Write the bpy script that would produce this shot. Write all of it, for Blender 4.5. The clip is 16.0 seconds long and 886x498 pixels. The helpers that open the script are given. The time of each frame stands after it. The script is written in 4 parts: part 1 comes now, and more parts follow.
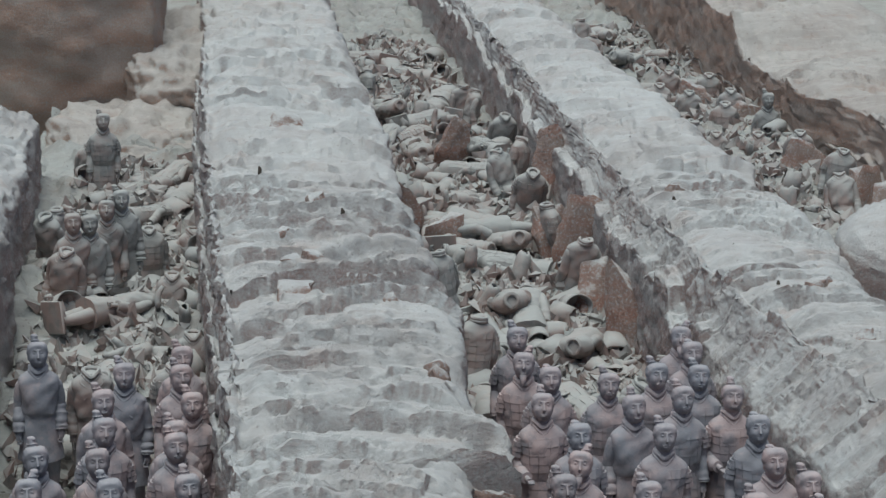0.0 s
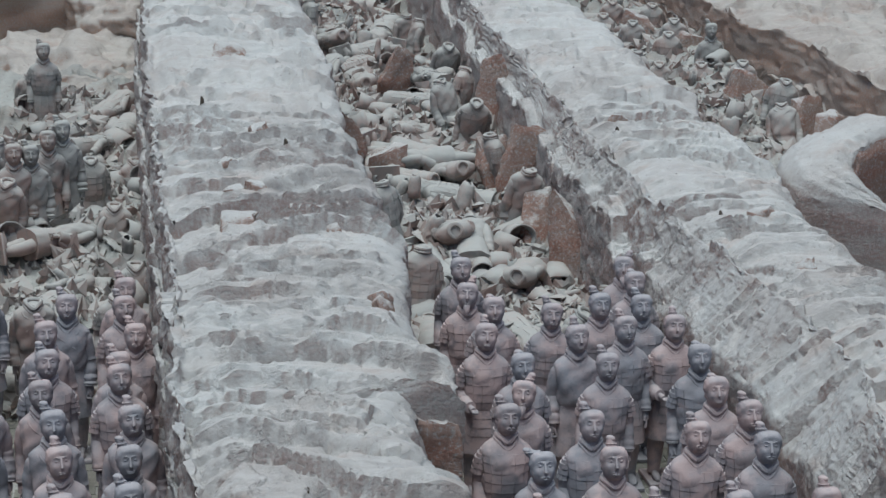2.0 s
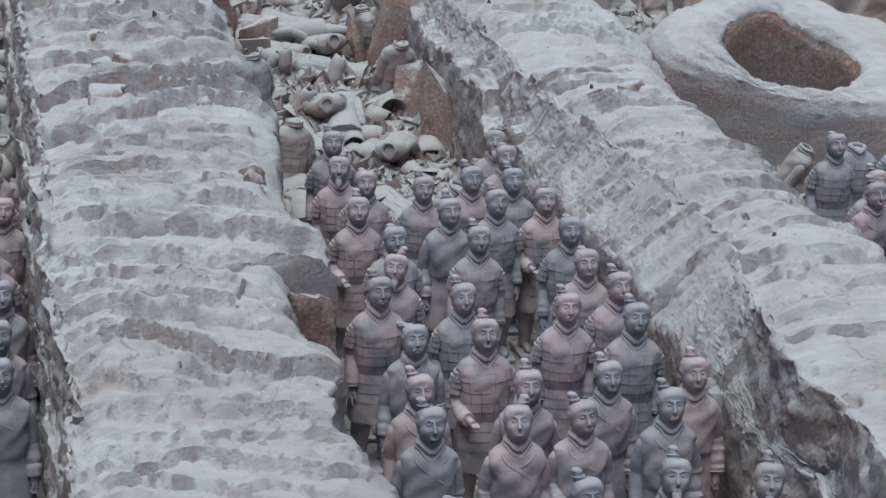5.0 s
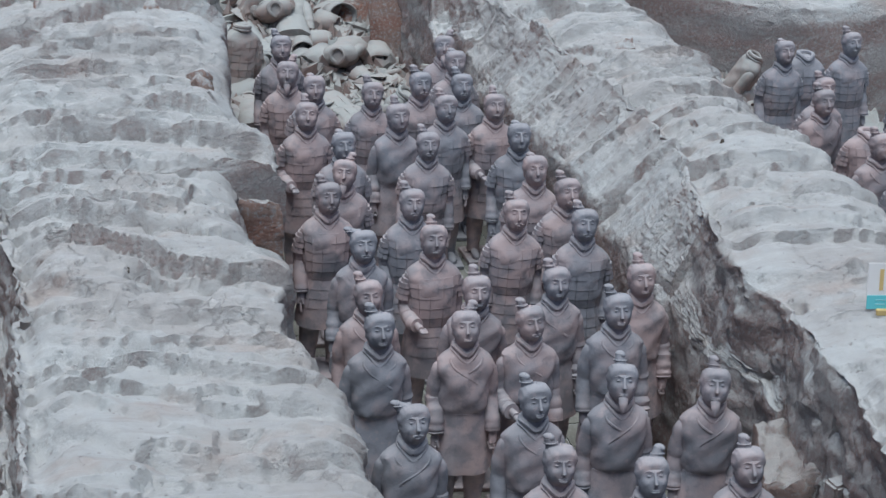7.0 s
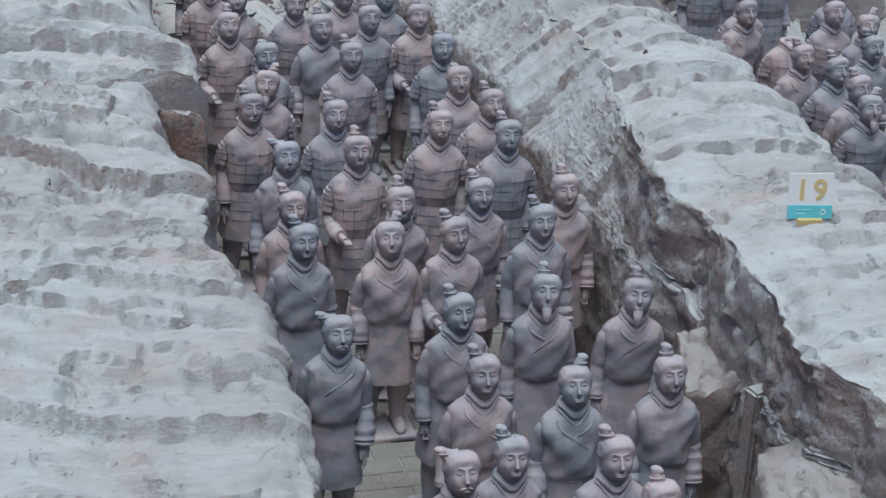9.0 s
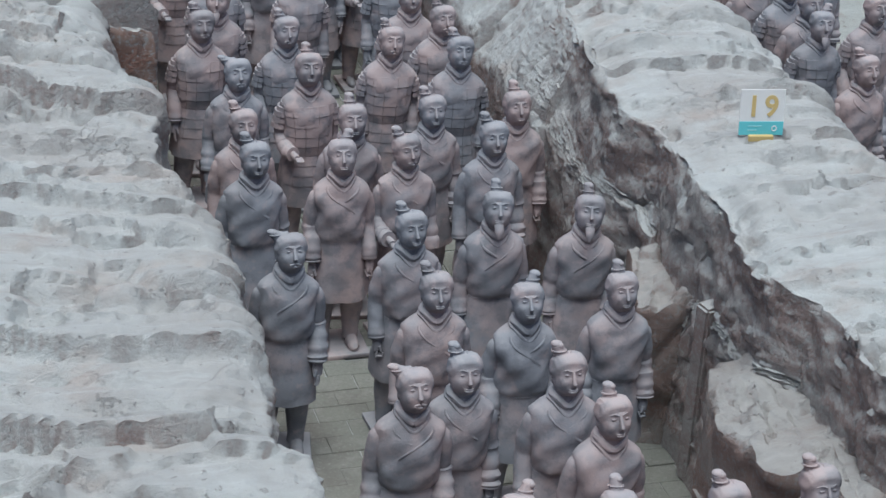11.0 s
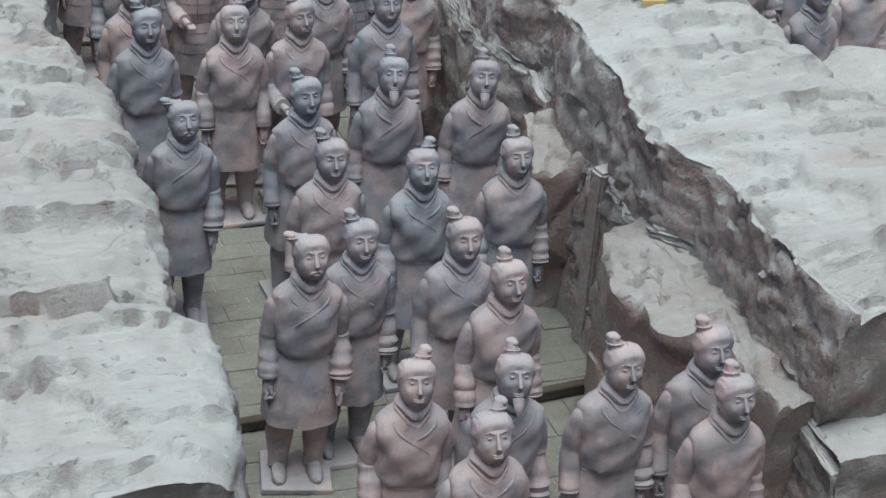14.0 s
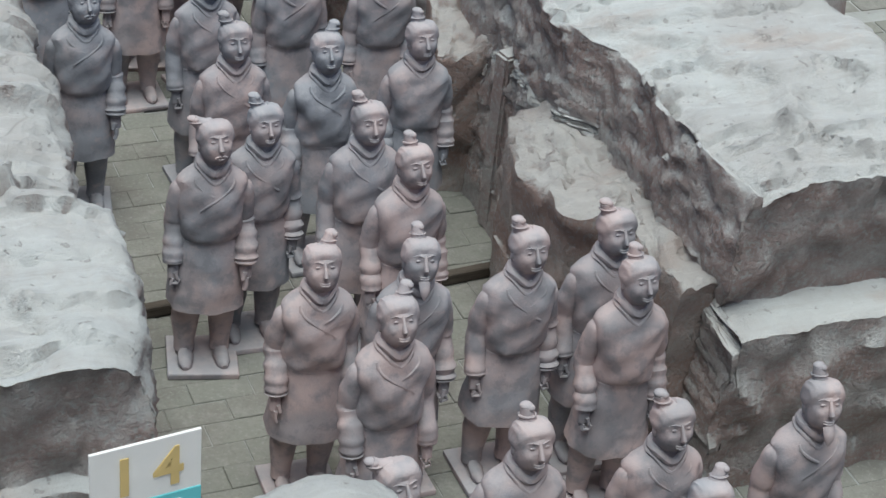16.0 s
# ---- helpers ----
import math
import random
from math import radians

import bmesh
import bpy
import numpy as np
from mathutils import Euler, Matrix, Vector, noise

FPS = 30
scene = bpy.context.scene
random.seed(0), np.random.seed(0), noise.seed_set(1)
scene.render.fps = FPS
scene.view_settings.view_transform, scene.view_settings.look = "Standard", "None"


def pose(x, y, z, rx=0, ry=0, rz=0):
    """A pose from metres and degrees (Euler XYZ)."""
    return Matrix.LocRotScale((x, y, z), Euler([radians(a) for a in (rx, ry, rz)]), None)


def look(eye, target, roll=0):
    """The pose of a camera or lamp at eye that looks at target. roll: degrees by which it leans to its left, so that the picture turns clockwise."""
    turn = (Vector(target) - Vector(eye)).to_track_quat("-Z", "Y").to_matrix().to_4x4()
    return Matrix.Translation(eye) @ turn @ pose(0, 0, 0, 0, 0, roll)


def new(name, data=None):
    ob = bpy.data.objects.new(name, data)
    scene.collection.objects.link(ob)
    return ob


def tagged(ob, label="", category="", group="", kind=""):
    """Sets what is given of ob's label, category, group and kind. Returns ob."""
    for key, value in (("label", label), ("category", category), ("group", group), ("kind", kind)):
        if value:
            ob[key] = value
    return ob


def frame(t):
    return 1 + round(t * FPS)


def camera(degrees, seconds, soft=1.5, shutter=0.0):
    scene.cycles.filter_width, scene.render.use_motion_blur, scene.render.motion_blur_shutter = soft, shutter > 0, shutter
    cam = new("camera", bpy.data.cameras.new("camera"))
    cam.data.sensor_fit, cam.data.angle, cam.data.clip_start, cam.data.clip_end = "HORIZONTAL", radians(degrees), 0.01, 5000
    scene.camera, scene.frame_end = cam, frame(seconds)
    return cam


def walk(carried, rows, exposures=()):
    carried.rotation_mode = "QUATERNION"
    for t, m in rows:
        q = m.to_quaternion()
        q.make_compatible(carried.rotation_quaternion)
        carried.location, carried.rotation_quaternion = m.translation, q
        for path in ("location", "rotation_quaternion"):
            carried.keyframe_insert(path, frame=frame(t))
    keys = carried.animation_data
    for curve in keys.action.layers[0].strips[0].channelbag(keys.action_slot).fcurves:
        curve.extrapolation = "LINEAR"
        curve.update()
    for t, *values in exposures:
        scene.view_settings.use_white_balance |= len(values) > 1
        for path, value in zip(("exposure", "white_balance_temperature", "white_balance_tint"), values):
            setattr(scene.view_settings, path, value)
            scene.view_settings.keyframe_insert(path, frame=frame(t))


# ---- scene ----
cam = camera(25.98, 16.0)
EYE = (0.0, 0.0, 8.06)
PATH = [
    (0, 75.199, -0.628, -6.734),
    (0.5, 74.618, -0.593, -7.306),
    (1, 74.111, -0.681, -7.784),
    (1.5, 73.515, -1.104, -8.110),
    (2, 73.148, -1.005, -8.374),
    (2.5, 72.382, -1.064, -8.813),
    (3, 71.786, -1.252, -9.617),
    (3.5, 71.176, -1.245, -10.357),
    (4, 70.710, -1.493, -10.993),
    (6.5, 67.318, -2.713, -13.068),
    (7, 66.739, -2.825, -13.394),
    (7.5, 66.255, -3.032, -14.029),
    (8, 65.686, -3.052, -14.638),
    (8.5, 65.089, -3.435, -15.117),
    (9, 64.206, -3.603, -15.534),
    (11.5, 61.236, -4.204, -17.314),
    (12, 60.529, -4.371, -17.780),
    (12.5, 59.870, -4.597, -18.200),
    (13, 59.259, -4.777, -18.873),
    (13.5, 58.644, -5.138, -19.524),
    (14, 58.092, -5.126, -19.883),
    (14.5, 57.465, -5.002, -20.348),
    (15, 56.715, -5.912, -20.899),
    (15.5, 56.003, -6.070, -21.505),
    (16, 54.886, -6.470, -22.384),
]
# the clip's camera drifts in exposure and white balance
TONES = [(0.0, 0.0, 6450, 7), (1.5, 0.1, 6350, 8), (3.5, 0.15, 6200, 9), (7.0, 0.22, 6050, 10), (9.0, 0.26, 6000, 9), (12.5, 0.32, 6270, 7), (13.5, 0.33, 6330, 6.5), (14.5, 0.54, 6430, 6), (16.0, 0.50, 6450, 6)]
walk(cam, [(t, pose(*EYE, rx, ry, rz)) for t, rx, ry, rz in PATH], TONES)

# ---- light: soft daylight from the hall's roof glazing, as an overcast sky ----
world = bpy.data.worlds.new("hall_daylight")
scene.world = world
world.use_nodes = True
wn = world.node_tree.nodes
sky = wn.new("ShaderNodeTexSky")
sky.sky_type, sky.sun_disc = "NISHITA", False
sky.sun_elevation, sky.sun_rotation = radians(82), radians(-20)
sky.air_density, sky.dust_density, sky.ozone_density = 1.0, 4.0, 1.0
wn["Background"].inputs["Strength"].default_value = 0.078
world.node_tree.links.new(sky.outputs[0], wn["Background"].inputs["Color"])
sun = new("sun", bpy.data.lights.new("sun", "SUN"))
sun.data.energy, sun.data.angle, sun.data.color = 2.2, radians(44), (0.97, 1.0, 1.0)
sun.matrix_world = look((0.0, 15.0, 30), (4.0, 21.0, 0))


# ---- materials ----
def mat(name, build, rough=0.95):
    m = bpy.data.materials.new(name)
    m.use_nodes = True
    nt = m.node_tree
    b = nt.nodes["Principled BSDF"]
    b.inputs["Roughness"].default_value = rough
    b.inputs["Specular IOR Level"].default_value = 0.15
    build(nt, b)
    return m


def node(nt, kind, **values):
    n = nt.nodes.new(kind)
    for k, v in values.items():
        n.inputs[k].default_value = v
    return n


def noise_tex(nt, scale, detail=6.0, rough=0.6, coords="Object", stretch=None):
    tc = nt.nodes.new("ShaderNodeTexCoord")
    n = node(nt, "ShaderNodeTexNoise", Scale=scale, Detail=detail, Roughness=rough)
    if stretch:
        mp = nt.nodes.new("ShaderNodeMapping")
        mp.inputs["Scale"].default_value = stretch
        nt.links.new(tc.outputs[coords], mp.inputs[0])
        nt.links.new(mp.outputs[0], n.inputs["Vector"])
    else:
        nt.links.new(tc.outputs[coords], n.inputs["Vector"])
    return n.outputs["Fac"]


def ramp(nt, fac, lo, hi, a=0.0, b=1.0):
    n = nt.nodes.new("ShaderNodeMapRange")
    n.clamp = True
    for k, v in zip(("From Min", "From Max", "To Min", "To Max"), (lo, hi, a, b)):
        n.inputs[k].default_value = v
    nt.links.new(fac, n.inputs["Value"])
    return n.outputs[0]


def mix(nt, fac, a, b, how="MIX"):
    n = nt.nodes.new("ShaderNodeMix")
    n.data_type, n.blend_type = "RGBA", how
    for key, v in ((0, fac), (6, a), (7, b)):
        if isinstance(v, (int, float)):
            n.inputs[key].default_value = v
        elif isinstance(v, tuple):
            n.inputs[key].default_value = (*v, 1)
        else:
            nt.links.new(v, n.inputs[key])
    return n.outputs[2]


def calc(nt, how, a, b):
    n = nt.nodes.new("ShaderNodeMath")
    n.operation = how
    n.use_clamp = True
    for i, v in enumerate((a, b)):
        if isinstance(v, (int, float)):
            n.inputs[i].default_value = v
        else:
            nt.links.new(v, n.inputs[i])
    return n.outputs[0]


def up_facing(nt, lo, hi):
    g = nt.nodes.new("ShaderNodeNewGeometry")
    s = nt.nodes.new("ShaderNodeSeparateXYZ")
    nt.links.new(g.outputs["Normal"], s.inputs[0])
    return ramp(nt, s.outputs[2], lo, hi)


def relief(nt, b, fac, strength, dist):
    n = node(nt, "ShaderNodeBump", Strength=strength, Distance=dist)
    nt.links.new(fac, n.inputs["Height"])
    nt.links.new(n.outputs[0], b.inputs["Normal"])


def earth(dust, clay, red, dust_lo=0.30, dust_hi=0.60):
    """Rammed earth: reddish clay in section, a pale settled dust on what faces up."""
    def build(nt, b):
        big, mid, fine, grit = noise_tex(nt, 0.7, 5), noise_tex(nt, 4.5, 9, 0.65), noise_tex(nt, 26.0, 8, 0.7), noise_tex(nt, 110.0, 4, 0.7)
        layers = noise_tex(nt, 1.3, 6, coords="Object", stretch=(0.6, 0.6, 2.2))
        side = mix(nt, ramp(nt, layers, 0.42, 0.57), clay, red)
        side = mix(nt, ramp(nt, mid, 0.50, 0.66, 0, 0.25), side, tuple(c * 0.72 for c in clay))
        side = mix(nt, ramp(nt, fine, 0.52, 0.66, 0, 0.5), side, tuple(c * 0.70 for c in clay))
        side = mix(nt, ramp(nt, fine, 0.50, 0.38, 0, 0.75), side, tuple(d * 0.86 for d in dust))
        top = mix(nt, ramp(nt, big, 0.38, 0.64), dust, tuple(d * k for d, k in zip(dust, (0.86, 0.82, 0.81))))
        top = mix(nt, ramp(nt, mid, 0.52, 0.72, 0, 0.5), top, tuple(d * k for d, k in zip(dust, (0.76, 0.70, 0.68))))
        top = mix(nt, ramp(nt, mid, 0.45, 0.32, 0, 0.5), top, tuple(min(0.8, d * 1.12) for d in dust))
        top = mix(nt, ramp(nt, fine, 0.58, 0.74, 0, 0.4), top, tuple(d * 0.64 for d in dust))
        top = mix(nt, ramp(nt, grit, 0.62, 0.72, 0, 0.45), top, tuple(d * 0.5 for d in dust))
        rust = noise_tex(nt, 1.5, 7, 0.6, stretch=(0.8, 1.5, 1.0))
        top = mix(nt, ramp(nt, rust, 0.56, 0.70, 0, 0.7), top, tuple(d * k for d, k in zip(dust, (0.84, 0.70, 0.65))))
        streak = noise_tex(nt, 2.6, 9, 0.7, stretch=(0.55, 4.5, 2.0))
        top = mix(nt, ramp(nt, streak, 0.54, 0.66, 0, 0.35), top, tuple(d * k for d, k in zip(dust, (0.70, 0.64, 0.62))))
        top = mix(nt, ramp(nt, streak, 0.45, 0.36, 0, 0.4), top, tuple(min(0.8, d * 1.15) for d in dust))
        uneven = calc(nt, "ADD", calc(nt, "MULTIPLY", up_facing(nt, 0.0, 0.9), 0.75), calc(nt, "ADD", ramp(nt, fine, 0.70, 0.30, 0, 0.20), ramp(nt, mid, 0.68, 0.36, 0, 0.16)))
        tc = nt.nodes.new("ShaderNodeTexCoord")
        bend = nt.nodes.new("ShaderNodeVectorMath")
        bend.operation = "MULTIPLY_ADD"
        bend.inputs[1].default_value = (0.5, 0.5, 0.5)
        nt.links.new(mid, bend.inputs[0])
        nt.links.new(tc.outputs["Object"], bend.inputs[2])
        vor = node(nt, "ShaderNodeTexVoronoi", Scale=1.25)
        vor.feature = "DISTANCE_TO_EDGE"
        nt.links.new(bend.outputs[0], vor.inputs["Vector"])
        crack = calc(nt, "MULTIPLY", ramp(nt, vor.outputs["Distance"], 0.014, 0.003), ramp(nt, big, 0.52, 0.60))
        pits = ramp(nt, noise_tex(nt, 17.0, 3, 0.5), 0.66, 0.70)
        worn = calc(nt, "MAXIMUM", calc(nt, "MULTIPLY", crack, 0.30), calc(nt, "MULTIPLY", pits, 0.5))
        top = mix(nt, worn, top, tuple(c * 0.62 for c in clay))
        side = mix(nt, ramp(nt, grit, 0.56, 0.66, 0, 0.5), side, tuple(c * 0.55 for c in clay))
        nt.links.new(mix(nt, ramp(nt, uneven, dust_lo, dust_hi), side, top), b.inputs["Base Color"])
        less = ramp(nt, up_facing(nt, 0.25, 0.85), 0, 1, 1.0, 0.40)
        coarse = calc(nt, "ADD", calc(nt, "MULTIPLY", mid, 0.35), calc(nt, "MULTIPLY", calc(nt, "MULTIPLY", fine, 0.5), less))
        soil = calc(nt, "ADD", calc(nt, "ADD", coarse, calc(nt, "MULTIPLY", streak, 0.20)), calc(nt, "MULTIPLY", grit, 0.12))
        relief(nt, b, calc(nt, "SUBTRACT", soil, calc(nt, "MULTIPLY", worn, 0.22)), 1.0, 0.08)
    return build


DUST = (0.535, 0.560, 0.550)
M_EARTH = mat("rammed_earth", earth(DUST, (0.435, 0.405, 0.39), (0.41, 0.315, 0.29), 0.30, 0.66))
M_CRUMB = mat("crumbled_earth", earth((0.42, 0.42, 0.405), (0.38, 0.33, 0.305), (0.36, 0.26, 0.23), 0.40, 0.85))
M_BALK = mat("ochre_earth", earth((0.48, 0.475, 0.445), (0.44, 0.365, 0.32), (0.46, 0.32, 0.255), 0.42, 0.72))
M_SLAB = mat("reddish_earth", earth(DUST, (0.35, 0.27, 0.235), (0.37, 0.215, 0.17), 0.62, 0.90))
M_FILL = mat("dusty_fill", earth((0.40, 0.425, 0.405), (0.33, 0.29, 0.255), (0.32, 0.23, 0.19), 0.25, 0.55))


def terracotta(pink, blue, dust, amount, lo=0.15, hi=0.95):
    def build(nt, b):
        info = nt.nodes.new("ShaderNodeObjectInfo")
        tc = nt.nodes.new("ShaderNodeTexCoord")
        own = nt.nodes.new("ShaderNodeVectorMath")
        own.operation = "MULTIPLY_ADD"
        own.inputs[1].default_value = (37.0, 53.0, 71.0)
        nt.links.new(info.outputs["Random"], own.inputs[0])
        nt.links.new(tc.outputs["Object"], own.inputs[2])
        def each(scale, detail, rough=0.6):
            n = node(nt, "ShaderNodeTexNoise", Scale=scale, Detail=detail, Roughness=rough)
            nt.links.new(own.outputs[0], n.inputs["Vector"])
            return n.outputs["Fac"]
        big, mid, fine, patch = each(2.4, 5), each(8.0, 7, 0.65), each(85.0, 3), each(1.7, 3)
        tone = calc(nt, "ADD", ramp(nt, info.outputs["Random"], 0, 1, -0.45, 0.70), ramp(nt, big, 0.38, 0.62, -0.1, 0.8))
        col = mix(nt, tone, pink, blue)
        col = mix(nt, ramp(nt, mid, 0.50, 0.62, 0, 0.55), col, tuple(c * 0.66 for c in blue))
        col = mix(nt, ramp(nt, patch, 0.54, 0.60, 0, 0.6), col, tuple(c * 0.62 for c in blue))
        col = mix(nt, ramp(nt, mid, 0.44, 0.3, 0, 0.45), col, tuple(c * 1.22 for c in pink))
        settled = calc(nt, "MULTIPLY", up_facing(nt, lo, hi), ramp(nt, mid, 0.3, 0.6, amount * 0.7, amount))
        nt.links.new(mix(nt, settled, col, dust), b.inputs["Base Color"])
        relief(nt, b, calc(nt, "ADD", calc(nt, "MULTIPLY", fine, 0.35), calc(nt, "MULTIPLY", mid, 0.6)), 0.5, 0.014)
    return build


M_CLAY = mat("fired_clay", terracotta((0.468, 0.368, 0.358), (0.300, 0.312, 0.344), (0.43, 0.432, 0.437), 0.5, 0.25, 1.0), 0.9)
M_SHARD = mat("dusty_clay", terracotta((0.37, 0.275, 0.245), (0.335, 0.34, 0.328), (0.405, 0.43, 0.412), 0.85, 0.0, 0.8), 0.92)


def brick_build(nt, b):
    info = nt.nodes.new("ShaderNodeObjectInfo")
    geo = nt.nodes.new("ShaderNodeNewGeometry")
    rnd = calc(nt, "ADD", ramp(nt, info.outputs["Random"], 0, 1, 0, 0.5), ramp(nt, geo.outputs["Random Per Island"], 0, 1, 0, 0.5))
    def over(scale, detail):
        n = node(nt, "ShaderNodeTexNoise", Scale=scale, Detail=detail, Roughness=0.65)
        nt.links.new(geo.outputs["Position"], n.inputs["Vector"])
        return n.outputs["Fac"]
    big, mid, fine = over(1.4, 6), over(6.0, 8), over(38.0, 6)
    col = mix(nt, rnd, (0.21, 0.217, 0.19), (0.255, 0.26, 0.23))
    col = mix(nt, ramp(nt, big, 0.46, 0.62, 0, 0.75), col, (0.18, 0.17, 0.155))
    col = mix(nt, ramp(nt, mid, 0.5, 0.68, 0, 0.7), col, (0.28, 0.28, 0.255))
    col = mix(nt, ramp(nt, fine, 0.54, 0.7, 0, 0.7), col, (0.19, 0.18, 0.165))
    col = mix(nt, ramp(nt, fine, 0.44, 0.32, 0, 0.6), col, (0.33, 0.335, 0.31))
    nt.links.new(col, b.inputs["Base Color"])
    relief(nt, b, calc(nt, "ADD", calc(nt, "MULTIPLY", mid, 0.5), calc(nt, "MULTIPLY", fine, 0.5)), 0.8, 0.03)


M_BRICK = mat("grey_floor_brick", brick_build)


def plain(col, rough, scale=14.0, vary=0.7, stretch=None):
    def build(nt, b):
        n = noise_tex(nt, scale, 6, stretch=stretch)
        nt.links.new(mix(nt, ramp(nt, n, 0.35, 0.7), col, tuple(c * vary for c in col)), b.inputs["Base Color"])
        relief(nt, b, n, 0.2, 0.005)
    return lambda nt, b: build(nt, b)


M_DARKWOOD = mat("dark_timber", plain((0.10, 0.085, 0.07), 0.8, 9.0, 0.6, (1, 8, 8)), 0.8)
M_SKY_SCREEN = mat("grey_sky_screen", plain((0.30, 0.30, 0.29), 0.9, 0.6, 0.85), 0.9)
M_WHITE = mat("white_card", plain((0.80, 0.80, 0.78), 0.5, 6.0, 0.93), 0.5)
M_TEAL = mat("teal_card", plain((0.16, 0.58, 0.62), 0.5, 6.0, 0.9), 0.5)
M_PALE = mat("pale_teal_print", plain((0.38, 0.70, 0.72), 0.5, 6.0, 0.9), 0.5)
M_GOLD = mat("ochre_print", plain((0.66, 0.50, 0.22), 0.5, 6.0, 0.9), 0.5)


# ---- shapes ----
def lattice(ix, iy, seed, iz=0):
    n = (ix.astype(np.int64) * 374761393 + iy.astype(np.int64) * 668265263 + np.int64(iz) * 2147483647 + seed * 974711) & 0xFFFFFFFF
    n = ((n ^ (n >> 13)) * 1274126177) & 0xFFFFFFFF
    return ((n ^ (n >> 16)) & 0xFFFFFF) / float(0xFFFFFF)


def vnoise(x, y, seed):
    """Smooth noise in the plane, 0 to 1."""
    ix, iy = np.floor(x), np.floor(y)
    fx, fy = x - ix, y - iy
    fx, fy = fx * fx * (3 - 2 * fx), fy * fy * (3 - 2 * fy)
    a, b = lattice(ix, iy, seed), lattice(ix + 1, iy, seed)
    c, d = lattice(ix, iy + 1, seed), lattice(ix + 1, iy + 1, seed)
    return (a * (1 - fx) + b * fx) * (1 - fy) + (c * (1 - fx) + d * fx) * fy


def fbm(x, y, seed, octaves=4):
    total, amp, norm = 0.0, 1.0, 0.0
    for k in range(octaves):
        total, norm = total + amp * vnoise(x * 2 ** k + 17.3 * k, y * 2 ** k + 9.1 * k, seed + k), norm + amp
        amp *= 0.5
    return total / norm - 0.5


def cells(x, y, seed):
    """Cellular noise: the nearest cell's own value and the distance to its border."""
    ix, iy = np.floor(x), np.floor(y)
    best, second = np.full(x.shape, 9.0), np.full(x.shape, 9.0)
    val = np.zeros(x.shape)
    for dx in (-1, 0, 1):
        for dy in (-1, 0, 1):
            cx, cy = ix + dx, iy + dy
            px, py = cx + lattice(cx, cy, seed), cy + lattice(cx, cy, seed + 7)
            d = np.hypot(px - x, py - y)
            closer = d < best
            second = np.where(closer, best, np.minimum(second, d))
            val = np.where(closer, lattice(cx, cy, seed + 13), val)
            best = np.where(closer, d, best)
    return val, second - best


def sheet(name, grid, material, smooth=True, close=False):
    """A mesh from a grid of places, rows by columns; close joins the last column to the first."""
    rows, cols = grid.shape[:2]
    r, c = np.meshgrid(np.arange(rows - 1), np.arange(cols if close else cols - 1), indexing="ij")
    n = (c + 1) % cols
    faces = np.stack([r * cols + c, r * cols + n, (r + 1) * cols + n, (r + 1) * cols + c], -1).reshape(-1, 4)
    me = bpy.data.meshes.new(name)
    me.from_pydata(grid.reshape(-1, 3).tolist(), [], faces.tolist())
    me.materials.append(material)
    if smooth:
        me.shade_smooth()
        me.set_sharp_from_angle(angle=radians(42))
    me.update()
    return new(name, me)


def obj(name, bm, material, smooth=False):
    me = bpy.data.meshes.new(name)
    bm.normal_update()
    bm.to_mesh(me)
    bm.free()
    for m in material if isinstance(material, (list, tuple)) else [material]:
        me.materials.append(m)
    if smooth:
        me.shade_smooth()
    return new(name, me)


def part(name, bm, material, parent, label="", smooth=False):
    ob = obj(name, bm, material, smooth)
    ob.parent = parent
    return tagged(ob, label) if label else ob


def loft(bm, rings, caps=True):
    """Skin rings (lists of places, all of one length) into the bmesh."""
    made = [[bm.verts.new(p) for p in ring] for ring in rings]
    n = len(made[0])
    for a, b in zip(made, made[1:]):
        for i in range(n):
            bm.faces.new((a[i], a[(i + 1) % n], b[(i + 1) % n], b[i]))
    if caps:
        bm.faces.new(made[0][::-1])
        bm.faces.new(made[-1])
    return made


def tube(bm, points, radii, sides=12, flat=1.0, caps=True):
    """A round bar along points with a radius at each; flat squashes it front to back."""
    rings, prev = [], None
    for i, p in enumerate(points):
        p = Vector(p)
        way = Vector(points[min(i + 1, len(points) - 1)]) - Vector(points[max(i - 1, 0)])
        way.normalize()
        side = way.cross(Vector((0, 1, 0)))
        if side.length < 0.05:
            side = way.cross(Vector((1, 0, 0)))
        side.normalize()
        if prev is not None and side.dot(prev) < 0:
            side.negate()
        prev = side
        other = way.cross(side).normalized()
        rings.append([p + side * (radii[i] * math.cos(a)) + other * (radii[i] * flat * math.sin(a)) for a in (2 * math.pi * k / sides for k in range(sides))])
    return loft(bm, rings, caps)


def ball(bm, centre, size, u=12, v=8, turn=(0, 0, 0)):
    m = Matrix.Translation(centre) @ pose(0, 0, 0, *turn) @ Matrix.Diagonal((*size, 1))
    bmesh.ops.create_uvsphere(bm, u_segments=u, v_segments=v, radius=1, matrix=m)


def box(bm, centre, size, turn=(0, 0, 0)):
    m = Matrix.Translation(centre) @ pose(0, 0, 0, *turn) @ Matrix.Diagonal((*size, 1))
    return bmesh.ops.create_cube(bm, size=1, matrix=m)["verts"]


# ---- the pit: ground, earth walls, fills ----
ground = bmesh.new()
bmesh.ops.create_grid(ground, x_segments=2, y_segments=2, size=900, matrix=pose(0, 300, -0.12))
tagged(obj("ground", ground, M_FILL), "flat dusty brown earth round the pit", "ground", kind="structure")


def control(y, pairs):
    ys, xs = zip(*pairs)
    return np.interp(y, ys, xs)


